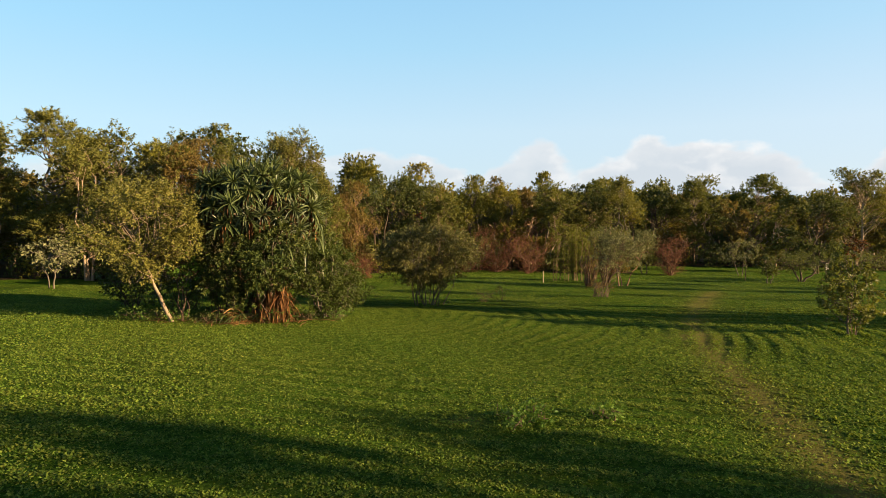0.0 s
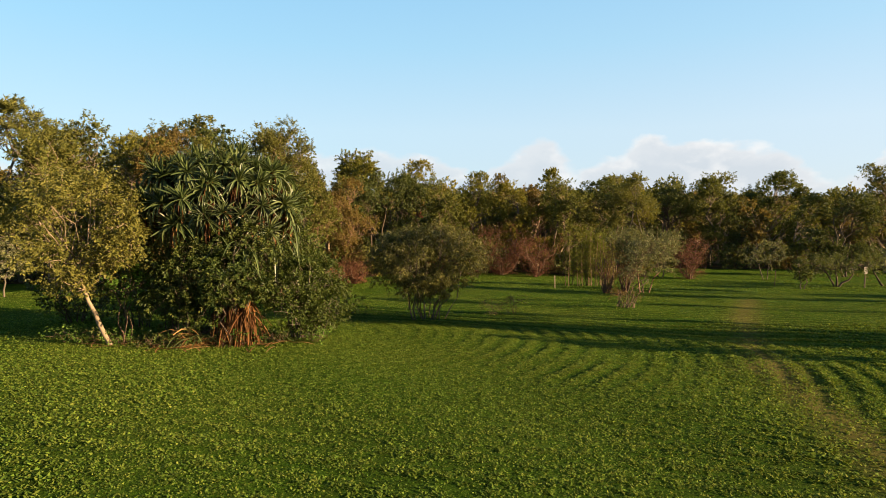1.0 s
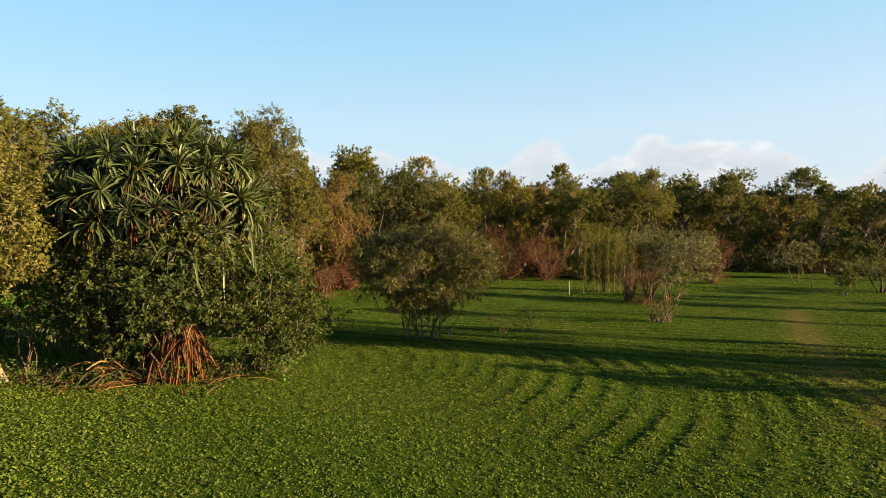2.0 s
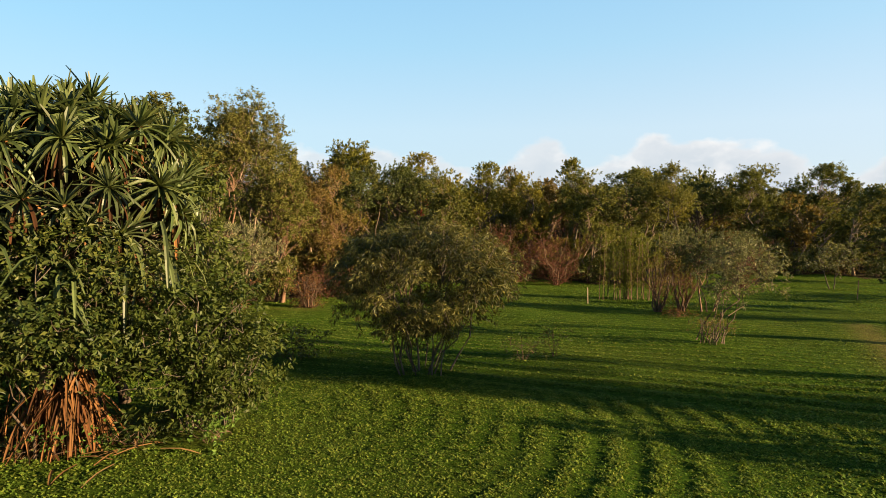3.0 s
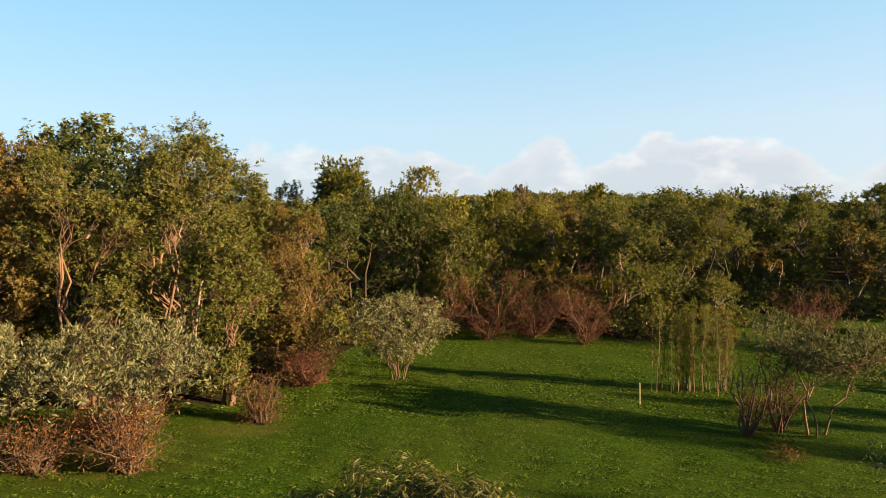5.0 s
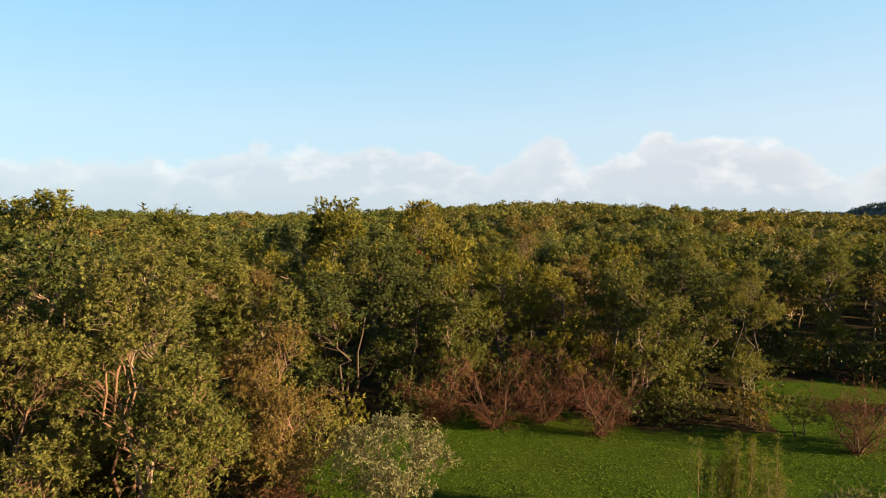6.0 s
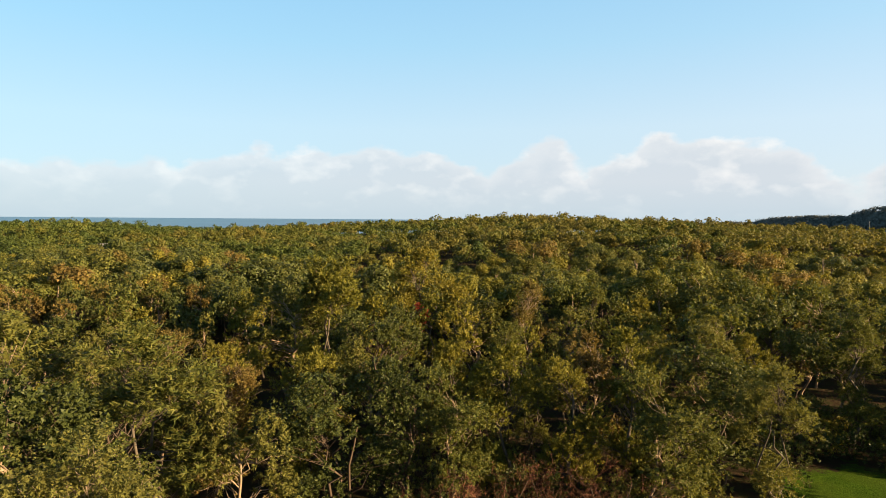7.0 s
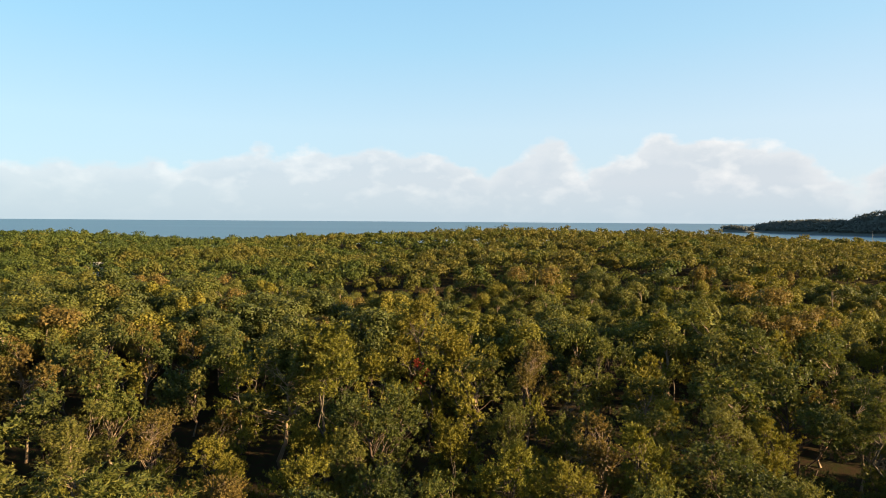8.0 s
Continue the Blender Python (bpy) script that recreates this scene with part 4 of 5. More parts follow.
# ---------------------------------------------------------------- shrubs and single trees of the meadow
def build_bush(rng, name, x, y, W, H, clumps, per, leaf, mat, bark, label, category="shrub", stems=9, low=0.25, droop=0.3, clump=0.34, depth=1.0, splay=0.35, stem=0.03,
               bare=0, lean=(0.0, 0.0), shape="round", skew=0.0, plain=False, foot_r=0.32):
    """A shrub of many stems from one foot, each carrying clumps of leaves."""
    root = thing(name, x, y, gz(x, y) - 0.04, label, category)
    cs = crown_centres(rng, clumps, W, H * low, H * 0.93 - clump * W * 0.2, shape)
    cs[:, 1] *= depth
    cs[:, 0] += lean[0] * (cs[:, 2] / H) + skew * np.abs(cs[:, 0])
    cs[:, 1] += lean[1] * (cs[:, 2] / H)
    lines, paths = [], []
    for i in range(stems):
        a = 6.28 * i / stems + rng.normal(0, 0.3)
        foot = np.array([math.cos(a), math.sin(a) * depth, 0]) * (0.1 + foot_r * rng.random()) * min(1.0, W * 0.25)
        tip = np.array([math.cos(a) * W * splay * (0.5 + 0.6 * rng.random()) + lean[0] * 0.7, math.sin(a) * W * splay * depth * (0.5 + 0.6 * rng.random()) + lean[1] * 0.7, H * (0.66 + 0.2 * rng.random())])
        l = bend(rng, foot, tip, 7, 0.04, 0.0)
        lines.append(l)
        paths.append((l, np.linspace(stem * (0.8 + 0.5 * rng.random()), stem * 0.3, 7)))
    sets = [[p] for p in paths]
    for c in cs:
        j = int(np.argmin([np.min(np.linalg.norm(l[2:] - c, axis=1)) for l in lines]))
        l = lines[j]
        k = 2 + int(np.argmin(np.linalg.norm(l[2:] - c - np.array([0, 0, 0.3]), axis=1)))
        sets[j].append((bend(rng, l[max(1, k - 1)], c, 4, 0.06), np.linspace(stem * 0.45, 0.007, 4)))
        for _ in range(2 + bare):
            e = c + unit(rng.normal(size=3) + np.array([0, 0, 0.5])) * clump * W * 0.5
            sets[j].append((bend(rng, c, e, 3, 0.05), (0.010, 0.006, 0.003)))
    for group in sets:
        part("stem", tubes_mesh("stem", group, bark, 4), root)
    if per:
        rad = (clump * W * (0.55 + 0.9 * rng.random((len(cs), 1)))) * np.array([[0.5, 0.5 * max(0.6, depth), 0.42]])
        each = max(4, min(11, per // 7))
        P, D, N, L, Wd = sprig_leaves(rng, cs, rad, max(3, per // each), each, leaf[0], leaf[1], droop, reach=0.6, under=0.7)
        g = P[:, 2] > 0.02
        part("foliage", leaves_mesh("foliage", P[g], D[g], N[g], L[g], Wd[g], mat, plain=plain), root)
    return root


def build_twiggy(rng, name, x, y, W, H, label, dense=200, mat=None, leaves=None):
    """A leafless thicket: stems that fork again and again into fine reddish twigs."""
    root = thing(name, x, y, gz(x, y) - 0.05, label, "shrub")
    branches, fine = [], []
    for i in range(9):
        a = 6.28 * i / 9 + rng.normal(0, 0.25)
        reach = 0.22 + 0.2 * rng.random()
        tip = np.array([math.cos(a) * W * reach, math.sin(a) * W * reach, H * (0.78 - 1.1 * (reach - 0.22) - 0.12 * rng.random())])
        l = bend(rng, (math.cos(a) * 0.15, math.sin(a) * 0.15, 0), tip, 5, 0.06)
        paths = [(l, np.linspace(0.06, 0.025, 5))]
        branches.append(paths)
        for _ in range(dense // 18):
            s = l[int(rng.integers(0, 5))]
            u = rng.random() * 6.28
            e = s + np.array([math.cos(u) * W * 0.22, math.sin(u) * W * 0.22, H * (0.04 + 0.24 * rng.random())]) * (0.6 + 0.6 * rng.random())
            b = bend(rng, s, e, 4, 0.07)
            fine.append((b, (0.02, 0.014, 0.01, 0.006)))
            for _ in range(7):
                q = b[int(rng.integers(1, 4))]
                fine.append((bend(rng, q, q + unit(rng.normal(size=3) + np.array([0, 0, 0.6])) * rng.uniform(0.4, 0.95), 3, 0.06), (0.011, 0.008, 0.004)))
    for group in branches:
        part("stem", tubes_mesh("stem", group, BARK_TWIG, 4), root)
    part("twig_mass", tubes_mesh("twig_mass", fine, mat or RED, 3), root, "fine reddish bare twigs", "stuff")
    c = np.array([p[-1] for p, _ in fine])
    c = c[rng.random(len(c)) < 0.75]
    P, D, N, L, Wd = clump_leaves(rng, c, np.full((len(c), 3), 0.22), 5, 0.13, 0.045, 0.2, shell=0.1)
    part("dry_leaves", leaves_mesh("dry_leaves", P, D, N, L, Wd, leaves or RED), root)
    return root


def build_meadow_plants():
    rng = np.random.default_rng(41)
    # shrubs that wrap the foot of the pandanus
    build_bush(rng, "broadleaf_shrub", -5.6, 26.5, 3.2, 3.6, 44, 210, (0.125, 0.062), SHRUB_BACKLIT, BARK_GREY, "glossy green broad-leaved shrub beside the pandanus", low=0.06, clump=0.30)
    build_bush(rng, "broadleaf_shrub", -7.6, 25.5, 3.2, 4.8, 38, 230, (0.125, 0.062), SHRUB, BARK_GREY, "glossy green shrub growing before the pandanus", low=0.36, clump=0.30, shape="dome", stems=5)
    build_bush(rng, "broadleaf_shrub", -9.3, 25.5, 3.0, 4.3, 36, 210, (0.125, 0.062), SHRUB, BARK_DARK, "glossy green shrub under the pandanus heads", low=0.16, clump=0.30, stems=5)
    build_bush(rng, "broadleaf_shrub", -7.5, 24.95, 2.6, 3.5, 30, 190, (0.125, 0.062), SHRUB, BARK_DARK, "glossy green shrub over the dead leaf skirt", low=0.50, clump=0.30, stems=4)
    build_bush(rng, "broadleaf_shrub", -5.0, 26.8, 2.3, 2.6, 26, 200, (0.12, 0.06), SHRUB_BACKLIT, BARK_GREY, "low green shrub at the edge of the pandanus clump", low=0.08, clump=0.34)
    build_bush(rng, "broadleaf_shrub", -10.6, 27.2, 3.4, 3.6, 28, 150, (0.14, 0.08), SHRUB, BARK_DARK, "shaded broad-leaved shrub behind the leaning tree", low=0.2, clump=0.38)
    build_bush(rng, "broadleaf_shrub", -6.3, 28.6, 2.3, 6.2, 40, 130, (0.15, 0.075), SHRUB_BACKLIT, BARK_GREY, "tall leafy shrub growing up against the pandanus", low=0.22, clump=0.34, stems=5, shape="column")
    build_bush(rng, "weed_clump", -5.3, 33.5, 2.6, 0.9, 16, 60, (0.12, 0.05), SHRUB, BARK_TWIG, "low dark leafy clump in the grass beyond the pandanus", "weed", stems=9, low=0.1, stem=0.01, clump=0.34)
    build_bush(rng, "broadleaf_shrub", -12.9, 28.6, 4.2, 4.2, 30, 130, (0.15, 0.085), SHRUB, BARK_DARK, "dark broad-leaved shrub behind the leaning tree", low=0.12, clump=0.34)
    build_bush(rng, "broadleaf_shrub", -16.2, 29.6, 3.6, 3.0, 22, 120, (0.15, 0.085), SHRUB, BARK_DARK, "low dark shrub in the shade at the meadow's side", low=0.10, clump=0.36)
    for i in range(9):
        x = -13.5 + 1.05 * i + rng.normal(0, 0.25)
        y = 24.6 + 0.18 * abs(i - 3) + rng.normal(0, 0.25)
        build_bush(rng, "weed", x, y, 0.8 + 0.5 * rng.random(), 0.35 + 0.25 * rng.random(), 7, 34, (0.09, 0.05), SHRUB if i % 2 else FRESH, BARK_TWIG, "leafy weed at the foot of the pandanus clump", "weed", stems=5, low=0.15, stem=0.008, clump=0.5)
    # leaning thin tree
    root = thing("leaning_tree", -11.7, 24.5, gz(-11.7, 24.5) - 0.04, "slender pale-trunked tree leaning, with light olive leaves", "tree")
    fork = np.array([-1.1, 0.1, 2.35])
    cs = crown_centres(rng, 48, 4.4, 1.9, 5.6, "round")
    cs[:, 0] -= 1.1
    trunk = bend(rng, (0, 0, 0), fork, 7, 0.02)
    paths = [(trunk, np.linspace(0.085, 0.055, 7)), (bend(rng, fork, (-0.75, 0.2, 4.4), 5, 0.05), np.linspace(0.05, 0.02, 5)), (bend(rng, fork, (-2.0, 0.0, 4.2), 5, 0.05), np.linspace(0.045, 0.02, 5))]
    for c in cs:
        s = paths[1][0][int(rng.integers(0, 4))] if c[0] > -1.1 else paths[2][0][int(rng.integers(0, 4))]
        paths.append((bend(rng, s if c[2] > 2.6 else trunk[5], c, 4, 0.06), np.linspace(0.025, 0.008, 4)))
        for _ in range(3):
            paths.append((bend(rng, c, c + unit(rng.normal(size=3)) * 0.6, 3, 0.05), (0.009, 0.006, 0.003)))
    part("trunk", tubes_mesh("trunk", paths, BARK_PALE, 6), root, "pale leaning trunk with thin limbs")
    P, D, N, L, Wd = sprig_leaves(rng, cs, np.full((len(cs), 3), 0.66) * rng.uniform(0.7, 1.25, (len(cs), 1)), 28, 13, 0.12, 0.062, 0.4, reach=0.6)
    part("crown", leaves_mesh("crown", P, D, N, L, Wd, THIN), root)
    build_bush(rng, "fresh_shrub", -11.4, 24.9, 1.3, 3.0, 9, 80, (0.12, 0.06), FRESH, BARK_TWIG, "bright green shoot beside the leaning trunk", stems=4, low=0.5, clump=0.4)
    # willow-leaved wattle in the middle of the meadow
    build_bush(rng, "willow_wattle", -1.0, 31.6, 5.7, 4.75, 120, 270, (0.165, 0.038), WILLOW, BARK_GREY, "many-stemmed wattle with narrow drooping grey-olive leaves", "shrub", stems=17, low=0.24, droop=0.9, clump=0.155, splay=0.36, foot_r=0.8, stem=0.028, bare=1)
    build_bush(rng, "seedling", 2.3, 33.6, 1.2, 0.8, 7, 40, (0.12, 0.03), WILLOW, BARK_TWIG, "low dark seedling shrub in the grass", stems=6, low=0.2, stem=0.01, clump=0.5)
    build_bush(rng, "seedling", 3.4, 34.2, 0.8, 1.1, 6, 26, (0.12, 0.03), WILLOW, BARK_TWIG, "thin upright seedling shrub in the grass", stems=5, low=0.3, stem=0.01, clump=0.5)
    # bent silver shrub with a dark foot
    build_bush(rng, "silver_shrub", 9.9, 37.0, 2.6, 4.1, 34, 120, (0.14, 0.048), SILVER, BARK_DARK, "bent silver-leaved shrub with dark stems at its foot", stems=6, low=0.42, clump=0.36, lean=(1.7, 0.0), splay=0.30, stem=0.028, bare=1, foot_r=0.7)
    build_bush(rng, "dark_stubs", 9.9, 36.8, 1.7, 1.25, 16, 24, (0.10, 0.03), RUSTY, BARK_DARK, "dark dry stubs round the silver shrub's foot", stems=16, low=0.3, splay=0.28, stem=0.024, clump=0.4, foot_r=1.2)
    # shrubs behind it
    build_bush(rng, "silver_shrub", 14.9, 48.2, 5.4, 4.9, 64, 150, (0.17, 0.055), SILVER, BARK_PINK, "vase-shaped shrub with silver leaves over reddish limbs", stems=3, low=0.54, clump=0.21, splay=0.34, stem=0.06, bare=1, shape="vase", droop=-0.5)
    build_twiggy(rng, "bare_thicket", 12.0, 48.3, 2.0, 4.2, "thin reddish shrub with dry leaves in the meadow", 50, RED, RUSTY)
    build_twiggy(rng, "bare_thicket", 13.6, 48.9, 2.4, 3.6, "reddish twiggy shrub below silver leaves", 60, RED, RUSTY)
    build_bush(rng, "dry_tuft", 12.0, 45.6, 1.3, 0.45, 8, 40, (0.20, 0.02), DEAD, BARK_TWIG, "reddish brown dry tuft in the grass", "dry tuft", stems=12, low=0.2, stem=0.008, clump=0.45)
    # silver shrubs along the wood on the open side
    for x, y, w, h in ((-12.7, 45.5, 6.4, 5.1), (-16.8, 44.2, 4.6, 4.8)):
        build_bush(rng, "silver_shrub", x, y, w, h, 74, 120, (0.19, 0.060), SILVER, BARK_TWIG, "rounded silver-leaved shrub with brown stems at the wood's edge", stems=12, low=0.38, clump=0.24, stem=0.035, bare=2, droop=-0.5)
    build_bush(rng, "silver_shrub", -3.4, 57.1, 6.2, 5.1, 90, 110, (0.20, 0.062), SILVER, BARK_TWIG, "spreading silver-leaved shrub in the meadow", stems=9, low=0.26, clump=0.18, stem=0.032, bare=1)
    # leafless reddish thickets before the wood
    for x, y, w, h in ((2.6, 71.0, 8.6, 6.4), (10.0, 69.8, 7.6, 6.6), (26.1, 66.9, 5.9, 5.0), (6.4, 72.6, 7.6, 5.4), (-1.8, 72.0, 6.4, 3.8), (-8.4, 55.4, 3.6, 2.2), (-13.6, 46.5, 4.2, 2.0)):
        build_twiggy(rng, "bare_thicket", x, y, w, h, "bare shrub of fine reddish twigs at the wood's edge")
    # low brown brush below the silver shrubs
    for x, y, w, h in ((-14.4, 43.2, 2.8, 1.5), (-11.4, 43.5, 2.4, 1.7), (-17.4, 43.0, 2.8, 1.6), (-8.8, 49.3, 2.2, 2.3)):
        build_twiggy(rng, "dry_brush", x, y, w, h, "low tangle of reddish brown dry twigs below silver shrubs", 90, BARK_TWIG, DEAD)
    # tall reed-like stems
    root = thing("cane_clump", 12.2, 55.3, gz(12.2, 55.3), "clump of tall thin green canes standing in the meadow", "cane clump")
    paths, cs = [], []
    for i in range(46):
        x, y = rng.normal(0.2, 0.95), rng.normal(0, 0.4)
        h = rng.uniform(2.8, 4.9)
        l = bend(rng, (x, y, 0), (x + rng.normal(0, 0.15), y + rng.normal(0, 0.1), h), 5, 0.01)
        paths.append((l, np.linspace(0.022, 0.009, 5)))
        for t in (0.25, 0.42, 0.6, 0.75, 0.88, 1.0):
            cs.append(l[0] + (l[-1] - l[0]) * t)
    for p in paths:
        part("cane", tubes_mesh("cane", [p], BARK_TWIG, 4), root)
    P, D, N, L, Wd = clump_leaves(rng, np.array(cs), np.full((len(cs), 3), 0.20), 30, 0.20, 0.03, -0.2, shell=0.2)
    part("foliage", leaves_mesh("foliage", P, D, N, L, Wd, REED), root)
    build_bush(rng, "dry_canes", 14.3, 55.5, 1.5, 3.6, 12, 40, (0.18, 0.02), RUSTY, BARK_TWIG, "reddish dry canes beside the green clump", stems=14, low=0.3, splay=0.3, stem=0.02, clump=0.4)
    # young trees and shrubs on the far side of the meadow
    build_bush(rng, "young_tree", 15.9, 22.6, 2.2, 3.7, 34, 100, (0.14, 0.075), THIN, BARK_GREY, "young tree with light leaves and a rusty tip", "tree", stems=3, low=0.12, clump=0.36, stem=0.04, shape="column")
    build_bush(rng, "rusty_sprig", 15.9, 22.4, 0.7, 3.95, 6, 40, (0.12, 0.06), DEAD, BARK_TWIG, "dry orange sprig at the young tree's tip", "sprig", stems=2, low=0.8, splay=0.1, clump=0.5, stem=0.015)
    for x, y, w, h, mat, lab in ((30.3, 54.0, 1.9, 2.8, DEEP, "young dark tree on a pale stem in the meadow"), (34.0, 66.5, 4.0, 4.6, SILVER, "silver-leaved young tree before the wood"),
                                 (24.0, 70.0, 3.0, 3.2, OLIVE, "olive shrub at the wood's edge"), (-27.5, 40.0, 3.4, 3.6, SILVER, "grey-green young tree at the meadow's side"), (-24.0, 44.0, 2.4, 3.0, OLIVE, "young olive tree at the meadow's side")):
        build_bush(rng, "young_tree", x, y, w, h, 18, 70, (0.20, 0.10), mat, BARK_GREY, lab, "tree", stems=2, low=0.36, clump=0.36, stem=0.06)
    # flat-topped dark trees
    for x, y, w, h in ((34.5, 56.0, 6.5, 2.7), (40.0, 57.5, 6.0, 2.9)):
        build_bush(rng, "spreading_tree", x, y, w, h, 26, 90, (0.20, 0.07), DEEP, BARK_DARK, "low flat-topped dark green tree with spreading limbs", "tree", stems=3, low=0.5, clump=0.26, stem=0.09, shape="vase")
    # undergrowth along the wood's foot and between its first trees
    kinds = []
    for i, (mat, colour) in enumerate(((OLIVE, "olive"), (DEEP, "dark green"), (RUSTY, "rusty"), (SHRUB, "glossy green"), (YELLOW, "yellow-green"), (DEEP, "dark green"))):
        kinds.append(build_bush(rng, "undergrowth_shrub", 0, 0, 3.4, 2.6, 14, 90, (0.21, 0.12), mat, BARK_TWIG, colour + " undergrowth shrub along the wood's foot", stems=4, low=0.06, clump=0.40, bare=-1, plain=True))
    spots = []
    for i in range(46):
        x = -47 + 2.35 * i + rng.normal(0, 0.5)
        y = 48.0
        while is_clearing(np.float64(x), np.float64(y)) > 0.3:
            y += 0.4
        spots.append((x, y + 0.5 + 1.4 * rng.random()))
    spots += scatter(rng, 700, -34, -5, 50, 72, 3.5, spots, lambda x, y: is_clearing(np.float64(x), np.float64(y)) < 0.1)
    spots += scatter(rng, 500, 20, 66, 81, 98, 3.6, spots, lambda x, y: is_clearing(np.float64(x), np.float64(y)) < 0.1)
    spots += scatter(rng, 300, -5, 34, 75, 88, 4.0, spots, lambda x, y: is_clearing(np.float64(x), np.float64(y)) < 0.1)
    for i, (x, y) in enumerate(spots):
        s = rng.uniform(0.7, 1.35)
        m = Matrix.Translation((x, y, gz(x, y) - 0.05)) @ Matrix.Rotation(rng.random() * 6.28, 4, "Z") @ Matrix.Diagonal((s, s, s * rng.uniform(0.8, 1.3), 1))
        if i < len(kinds):
            kinds[i].matrix_basis = m
        else:
            p = kinds[int(rng.integers(len(kinds)))]
            copy_thing(p, m @ Matrix.Diagonal([1 / v for v in p.scale] + [1]))


build_meadow_plants()


def build_stakes():
    rng = np.random.default_rng(51)
    pale = bark_material("weathered_wood", (0.22, 0.17, 0.11), (0.36, 0.29, 0.20), 9.0)
    for x, y, h, w, mat, lab in ((8.96, 52.8, 1.15, 0.06, pale, "pale weathered wooden stake in the grass"), (29.6, 57.0, 1.5, 0.05, BARK_DARK, "dark wooden stake in the grass"),
                                 (-19.9, 40.0, 1.3, 0.05, BARK_DARK, "dark wooden stake in the grass")):
        bm = bmesh.new()
        bmesh.ops.create_cube(bm, size=1.0)
        bmesh.ops.scale(bm, vec=(w, w, h), verts=bm.verts)
        bmesh.ops.translate(bm, vec=(0, 0, h / 2 - 0.1), verts=bm.verts)
        top = [f for f in bm.faces if f.normal.z > 0.9]
        r = bmesh.ops.inset_region(bm, faces=top, thickness=w * 0.3, depth=w * 0.35)
        bmesh.ops.bevel(bm, geom=[e for e in bm.edges if abs(e.verts[0].co.z - e.verts[1].co.z) > h * 0.5], offset=0.006, segments=1, affect="EDGES")
        me = bpy.data.meshes.new("stake")
        bm.to_mesh(me)
        bm.free()
        me.materials.append(mat)
        ob = tagged(new("stake", me), lab, "stake", "stakes in the meadow")
        ob.matrix_basis = pose(x, y, gz(x, y), rng.normal(0, 2), rng.normal(0, 2), 20)
    # fallen dry leaves and sticks before the pandanus
    straw = []
    for _ in range(40):
        x, y = rng.uniform(-13.0, -5.5), rng.normal(24.6, 0.4)
        straw.append(strap_points(rng, (x, y, gz(x, y) + 0.06), rng.random() * 6.28, 0.1, 0.5 + 0.6 * rng.random(), 0.05, 0.25, 4))
    tagged(new("fallen_leaves", strap_mesh("fallen_leaves", straw, STRAW, 4)), "dry strap leaves scattered on the ground", "fallen leaves", kind="stuff")
    build_bush(rng, "weed_clump", 1.5, 11.2, 1.2, 0.34, 12, 40, (0.09, 0.05), FRESH, BARK_TWIG, "low clump of leafy weeds in the mown grass", "weed", stems=8, low=0.1, stem=0.008, clump=0.36)
    build_bush(rng, "weed_clump", 3.3, 11.6, 0.7, 0.25, 7, 30, (0.09, 0.05), FRESH, BARK_TWIG, "small clump of leafy weeds in the mown grass", "weed", stems=6, low=0.1, stem=0.008, clump=0.42)


build_stakes()


def box_part(name, parent, size, place, mat, label="", turn=0.0, taper=0.0):
    bm = bmesh.new()
    bmesh.ops.create_cube(bm, size=1.0)
    bmesh.ops.scale(bm, vec=size, verts=bm.verts)
    for v in bm.verts:
        if taper and v.co.z > 0:
            v.co.y *= 1 - taper
    bmesh.ops.bevel(bm, geom=bm.edges[:], offset=min(size) * 0.08, segments=1, affect="EDGES")
    me = bpy.data.meshes.new(name)
    bm.to_mesh(me)
    bm.free()
    me.materials.append(mat)
    ob = part(name, me, parent, label)
    ob.matrix_basis = pose(*place, 0, 0, turn)
    return ob


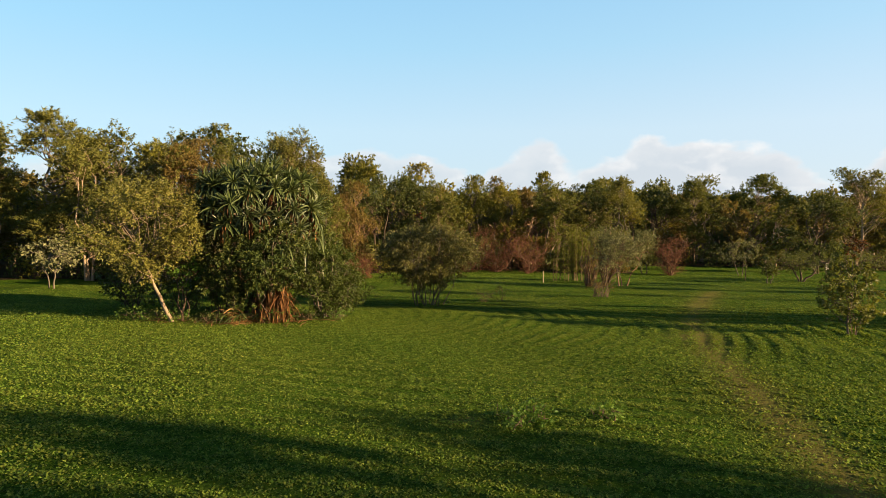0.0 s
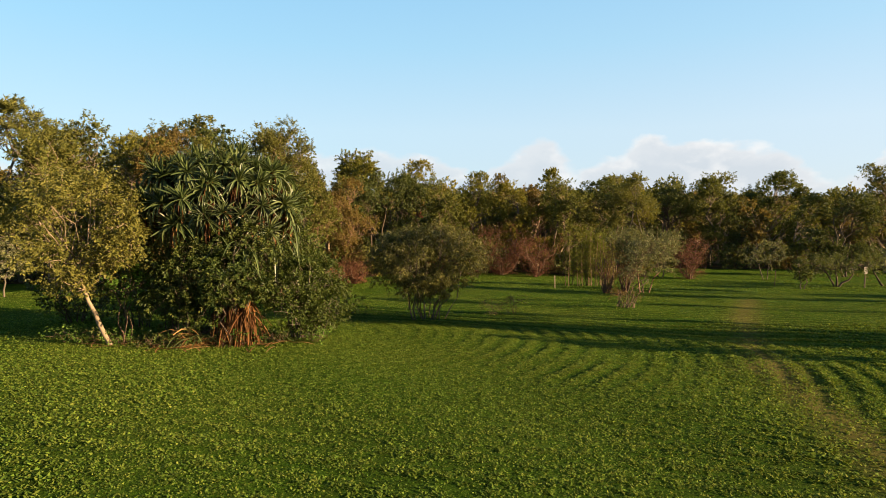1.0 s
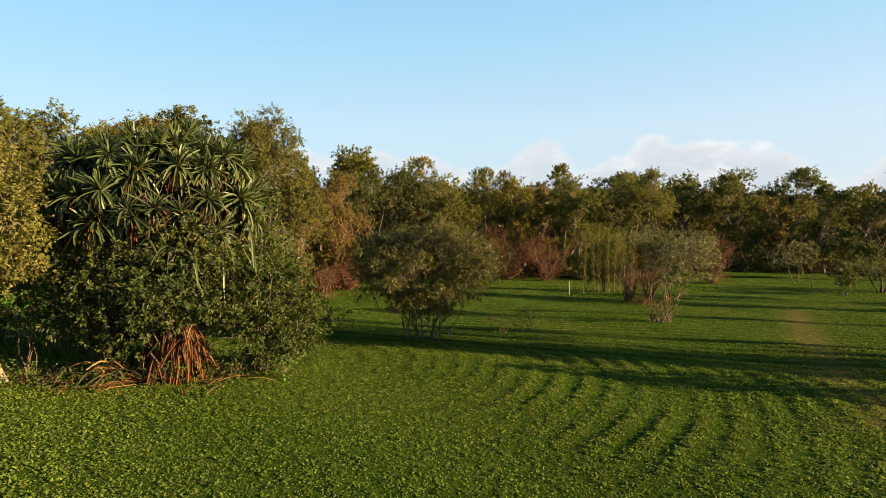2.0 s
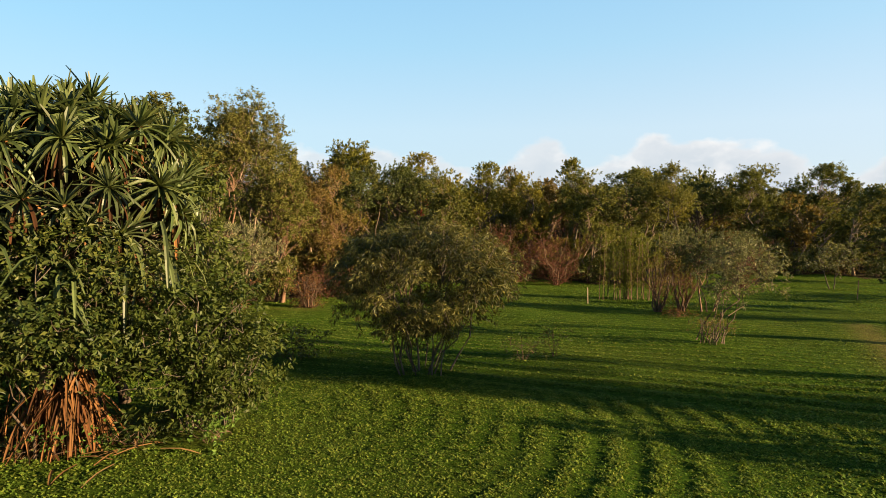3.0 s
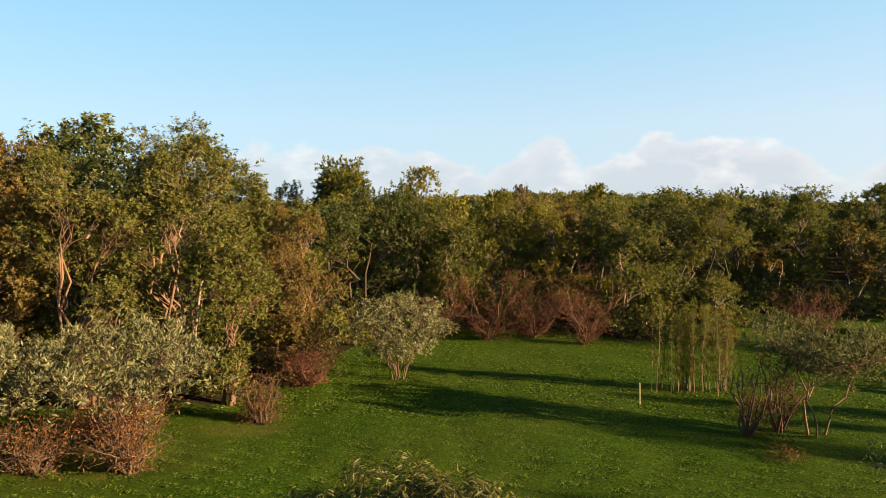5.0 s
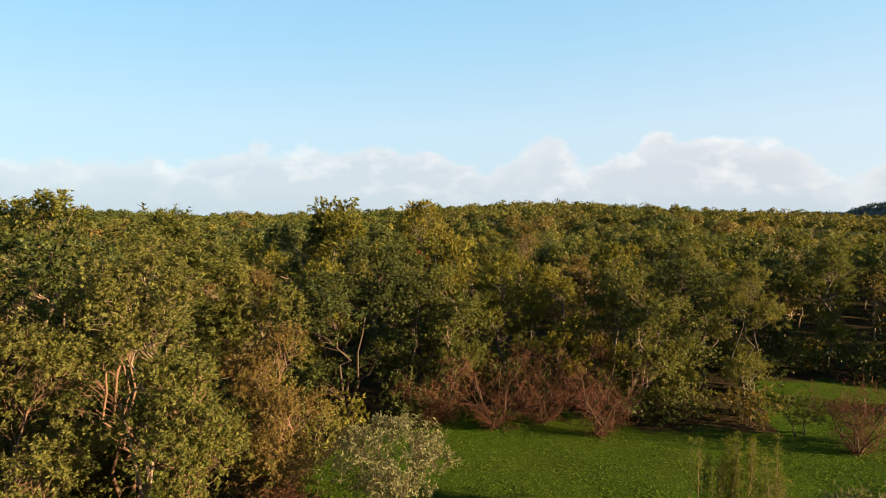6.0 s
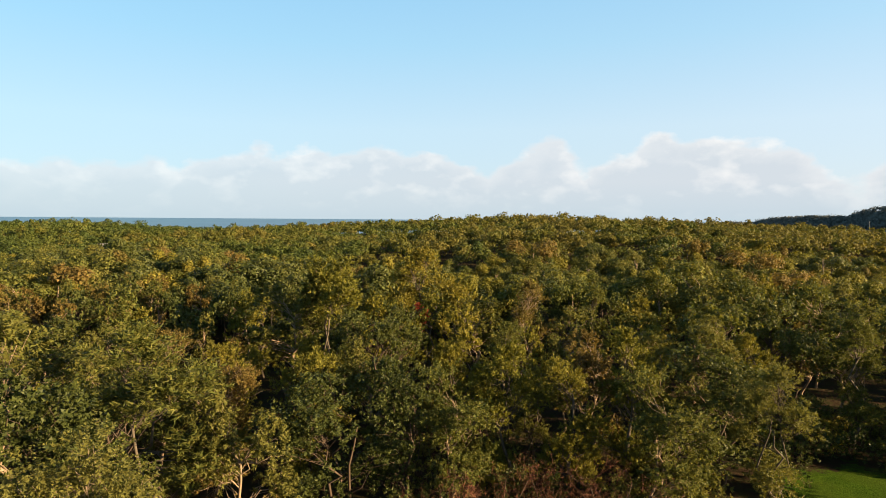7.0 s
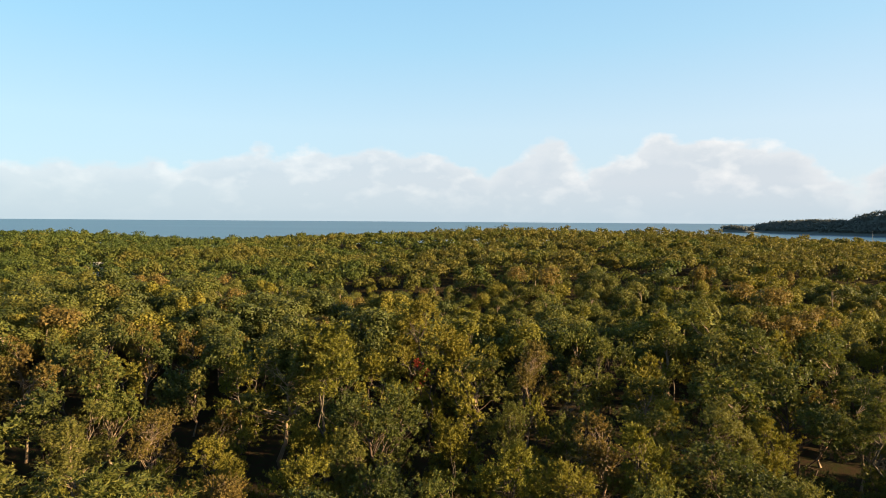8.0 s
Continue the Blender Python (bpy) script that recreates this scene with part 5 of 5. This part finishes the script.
def build_built_things():
    white = plain_material("white_boards", (0.66, 0.65, 0.62), (0.80, 0.79, 0.76), 1.5, 0.7)
    iron = plain_material("grey_roof_iron", (0.16, 0.16, 0.16), (0.26, 0.25, 0.24), 1.0, 0.6)
    pale = plain_material("weathered_board", (0.34, 0.28, 0.23), (0.48, 0.41, 0.35), 4.0, 0.8)
    dark = plain_material("dark_pane", (0.03, 0.035, 0.04), (0.05, 0.055, 0.06), 1.0, 0.2)
    g = gz(-147, 268)
    house = thing("house", -147, 268, g, "small white boarded house half hidden in the wood", "house")
    house.rotation_euler[2] = radians(28)
    box_part("wall", house, (7.0, 4.6, 6.2), (0, 0, 3.1), white)
    box_part("roof", house, (7.8, 5.6, 2.0), (0, 0, 7.2), iron, "grey iron roof", taper=0.92)
    for x in (-2.3, 0.2, 2.6):
        w = box_part("window", house, (1.1, 0.12, 1.4), (x, -2.3, 4.8), white)
        box_part("pane", w, (0.9, 0.06, 1.2), (0, -0.05, 0), dark)
    g = gz(307, 470)
    mast = thing("mast", 307, 470, g, "slender grey mast rising above the far trees", "mast")
    part("pole", tubes_mesh("pole", [(np.array([[0, 0, -0.5], [0, 0, 9.0], [0, 0, 18.7 - g]]), (0.15, 0.12, 0.09))], iron, 8), mast)
    box_part("foot", mast, (1.2, 1.2, 0.5), (0, 0, 0.2), iron)
    g = gz(36.4, 55.2)
    sign = thing("sign", 36.4, 55.2, g, "pale weathered notice board on a post in the meadow", "sign")
    box_part("post", sign, (0.09, 0.09, 2.0), (0, 0, 0.95), BARK_GREY)
    box_part("board", sign, (0.30, 0.04, 0.62), (0, -0.07, 1.55), pale, "pale board")
    rng = np.random.default_rng(71)
    red = leaf_material("leaf_red", [(0.20, 0.030, 0.020), (0.30, 0.050, 0.030), (0.24, 0.080, 0.040)])
    build_bush(rng, "red_sapling", -5.2, 112.8, 2.2, 11.4, 16, 60, (0.3, 0.16), red, BARK_TWIG, "young tree with dying red leaves in the wood", "tree", stems=2, low=0.62, clump=0.4, splay=0.2, stem=0.08, plain=True)


build_built_things()


# ---------------------------------------------------------------- grass
def build_grass():
    rng = np.random.default_rng(61)
    V, T = [], []
    tufts = 0.65 + 0.85 * rng.random(4093) ** 1.4
    zones = ((800000, -6, 6, 6.5, 31, 0.046), (270000, -14, -6, 8, 31, 0.062), (270000, 6, 14, 8, 31, 0.062), (80000, -24, -14, 17, 31, 0.08), (80000, 14, 24, 17, 31, 0.08),
             (420000, -30, 34, 31, 50, 0.062), (220000, -14, 40, 50, 76, 0.13))
    for n, x0, x1, y0, y1, size in zones:
        x, y = rng.uniform(x0, x1, n), rng.uniform(y0, y1, n)
        c = is_clearing(x, y)
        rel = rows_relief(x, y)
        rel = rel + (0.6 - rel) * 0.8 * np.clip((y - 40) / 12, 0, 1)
        td = track_distance(x, y)
        keep = (rng.random(n) < (0.42 + 0.58 * rel) * (0.2 + 0.8 * np.clip(td / 0.8, 0, 1))) & (c > 0.5) & (np.abs(x) < 0.82 * (y + 1) + 1.5)
        keep &= ~((np.abs(x + 8.2) < 3.6) & (np.abs(y - 26.8) < 1.6))
        x, y, rel = x[keep], y[keep], rel[keep]
        z = ground_z(x, y) + (rel - 0.5) * 0.07 * ((y < 60) & (x > -30) & (x < 34)) - 0.01
        k = len(x)
        P = np.stack([x, y, z], 1)
        a = rng.random(k) * 6.28
        D = unit(np.stack([np.cos(a), np.sin(a), (0.15 + 0.65 * rng.random(k)) * (1 - 0.5 * np.clip((y - 27) / 8, 0, 1))], 1))
        S = unit(np.cross(D, np.stack([rng.normal(size=k), rng.normal(size=k), np.full(k, 2.3)], 1)))
        cell = (np.floor((x + 0.05 * np.sin(y * 9)) / 0.15) * 73 + np.floor((y + 0.05 * np.sin(x * 8)) / 0.15) * 151).astype(int) % 4093
        tuft = tufts[cell]
        L = size * (0.6 + 0.7 * rng.random(k)) * (0.5 + 0.75 * rel) * tuft
        P[:, 2] += 0.035 * (tuft - 1.0) * rng.random(k)
        W = size * (0.60 + 0.4 * rng.random(k)) * (1 - 0.35 * np.clip((y - 36) / 16, 0, 1))
        P = P + np.stack([rng.normal(0, 0.01, k)] * 3, 1) + np.array([0, 0, 0.0])
        base = P + D * (L * 0.15)[:, None]
        V.append(np.stack([base - S * W[:, None] * 0.5, base + S * W[:, None] * 0.5, P + D * L[:, None]], 1).reshape(-1, 3))
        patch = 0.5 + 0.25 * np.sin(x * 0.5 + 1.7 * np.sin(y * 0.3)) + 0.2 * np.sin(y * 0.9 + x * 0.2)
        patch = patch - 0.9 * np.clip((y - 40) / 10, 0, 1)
        # rel paints low sunlight on the ridges yellower, wheel lines darker; track tint is wear
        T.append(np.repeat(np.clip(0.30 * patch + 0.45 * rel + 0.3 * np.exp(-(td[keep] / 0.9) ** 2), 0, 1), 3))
    v = np.concatenate(V)
    print("grass", len(v) // 3)
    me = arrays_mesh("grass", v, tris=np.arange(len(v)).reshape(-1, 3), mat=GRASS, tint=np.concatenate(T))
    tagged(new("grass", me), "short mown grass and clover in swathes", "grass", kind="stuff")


build_grass()
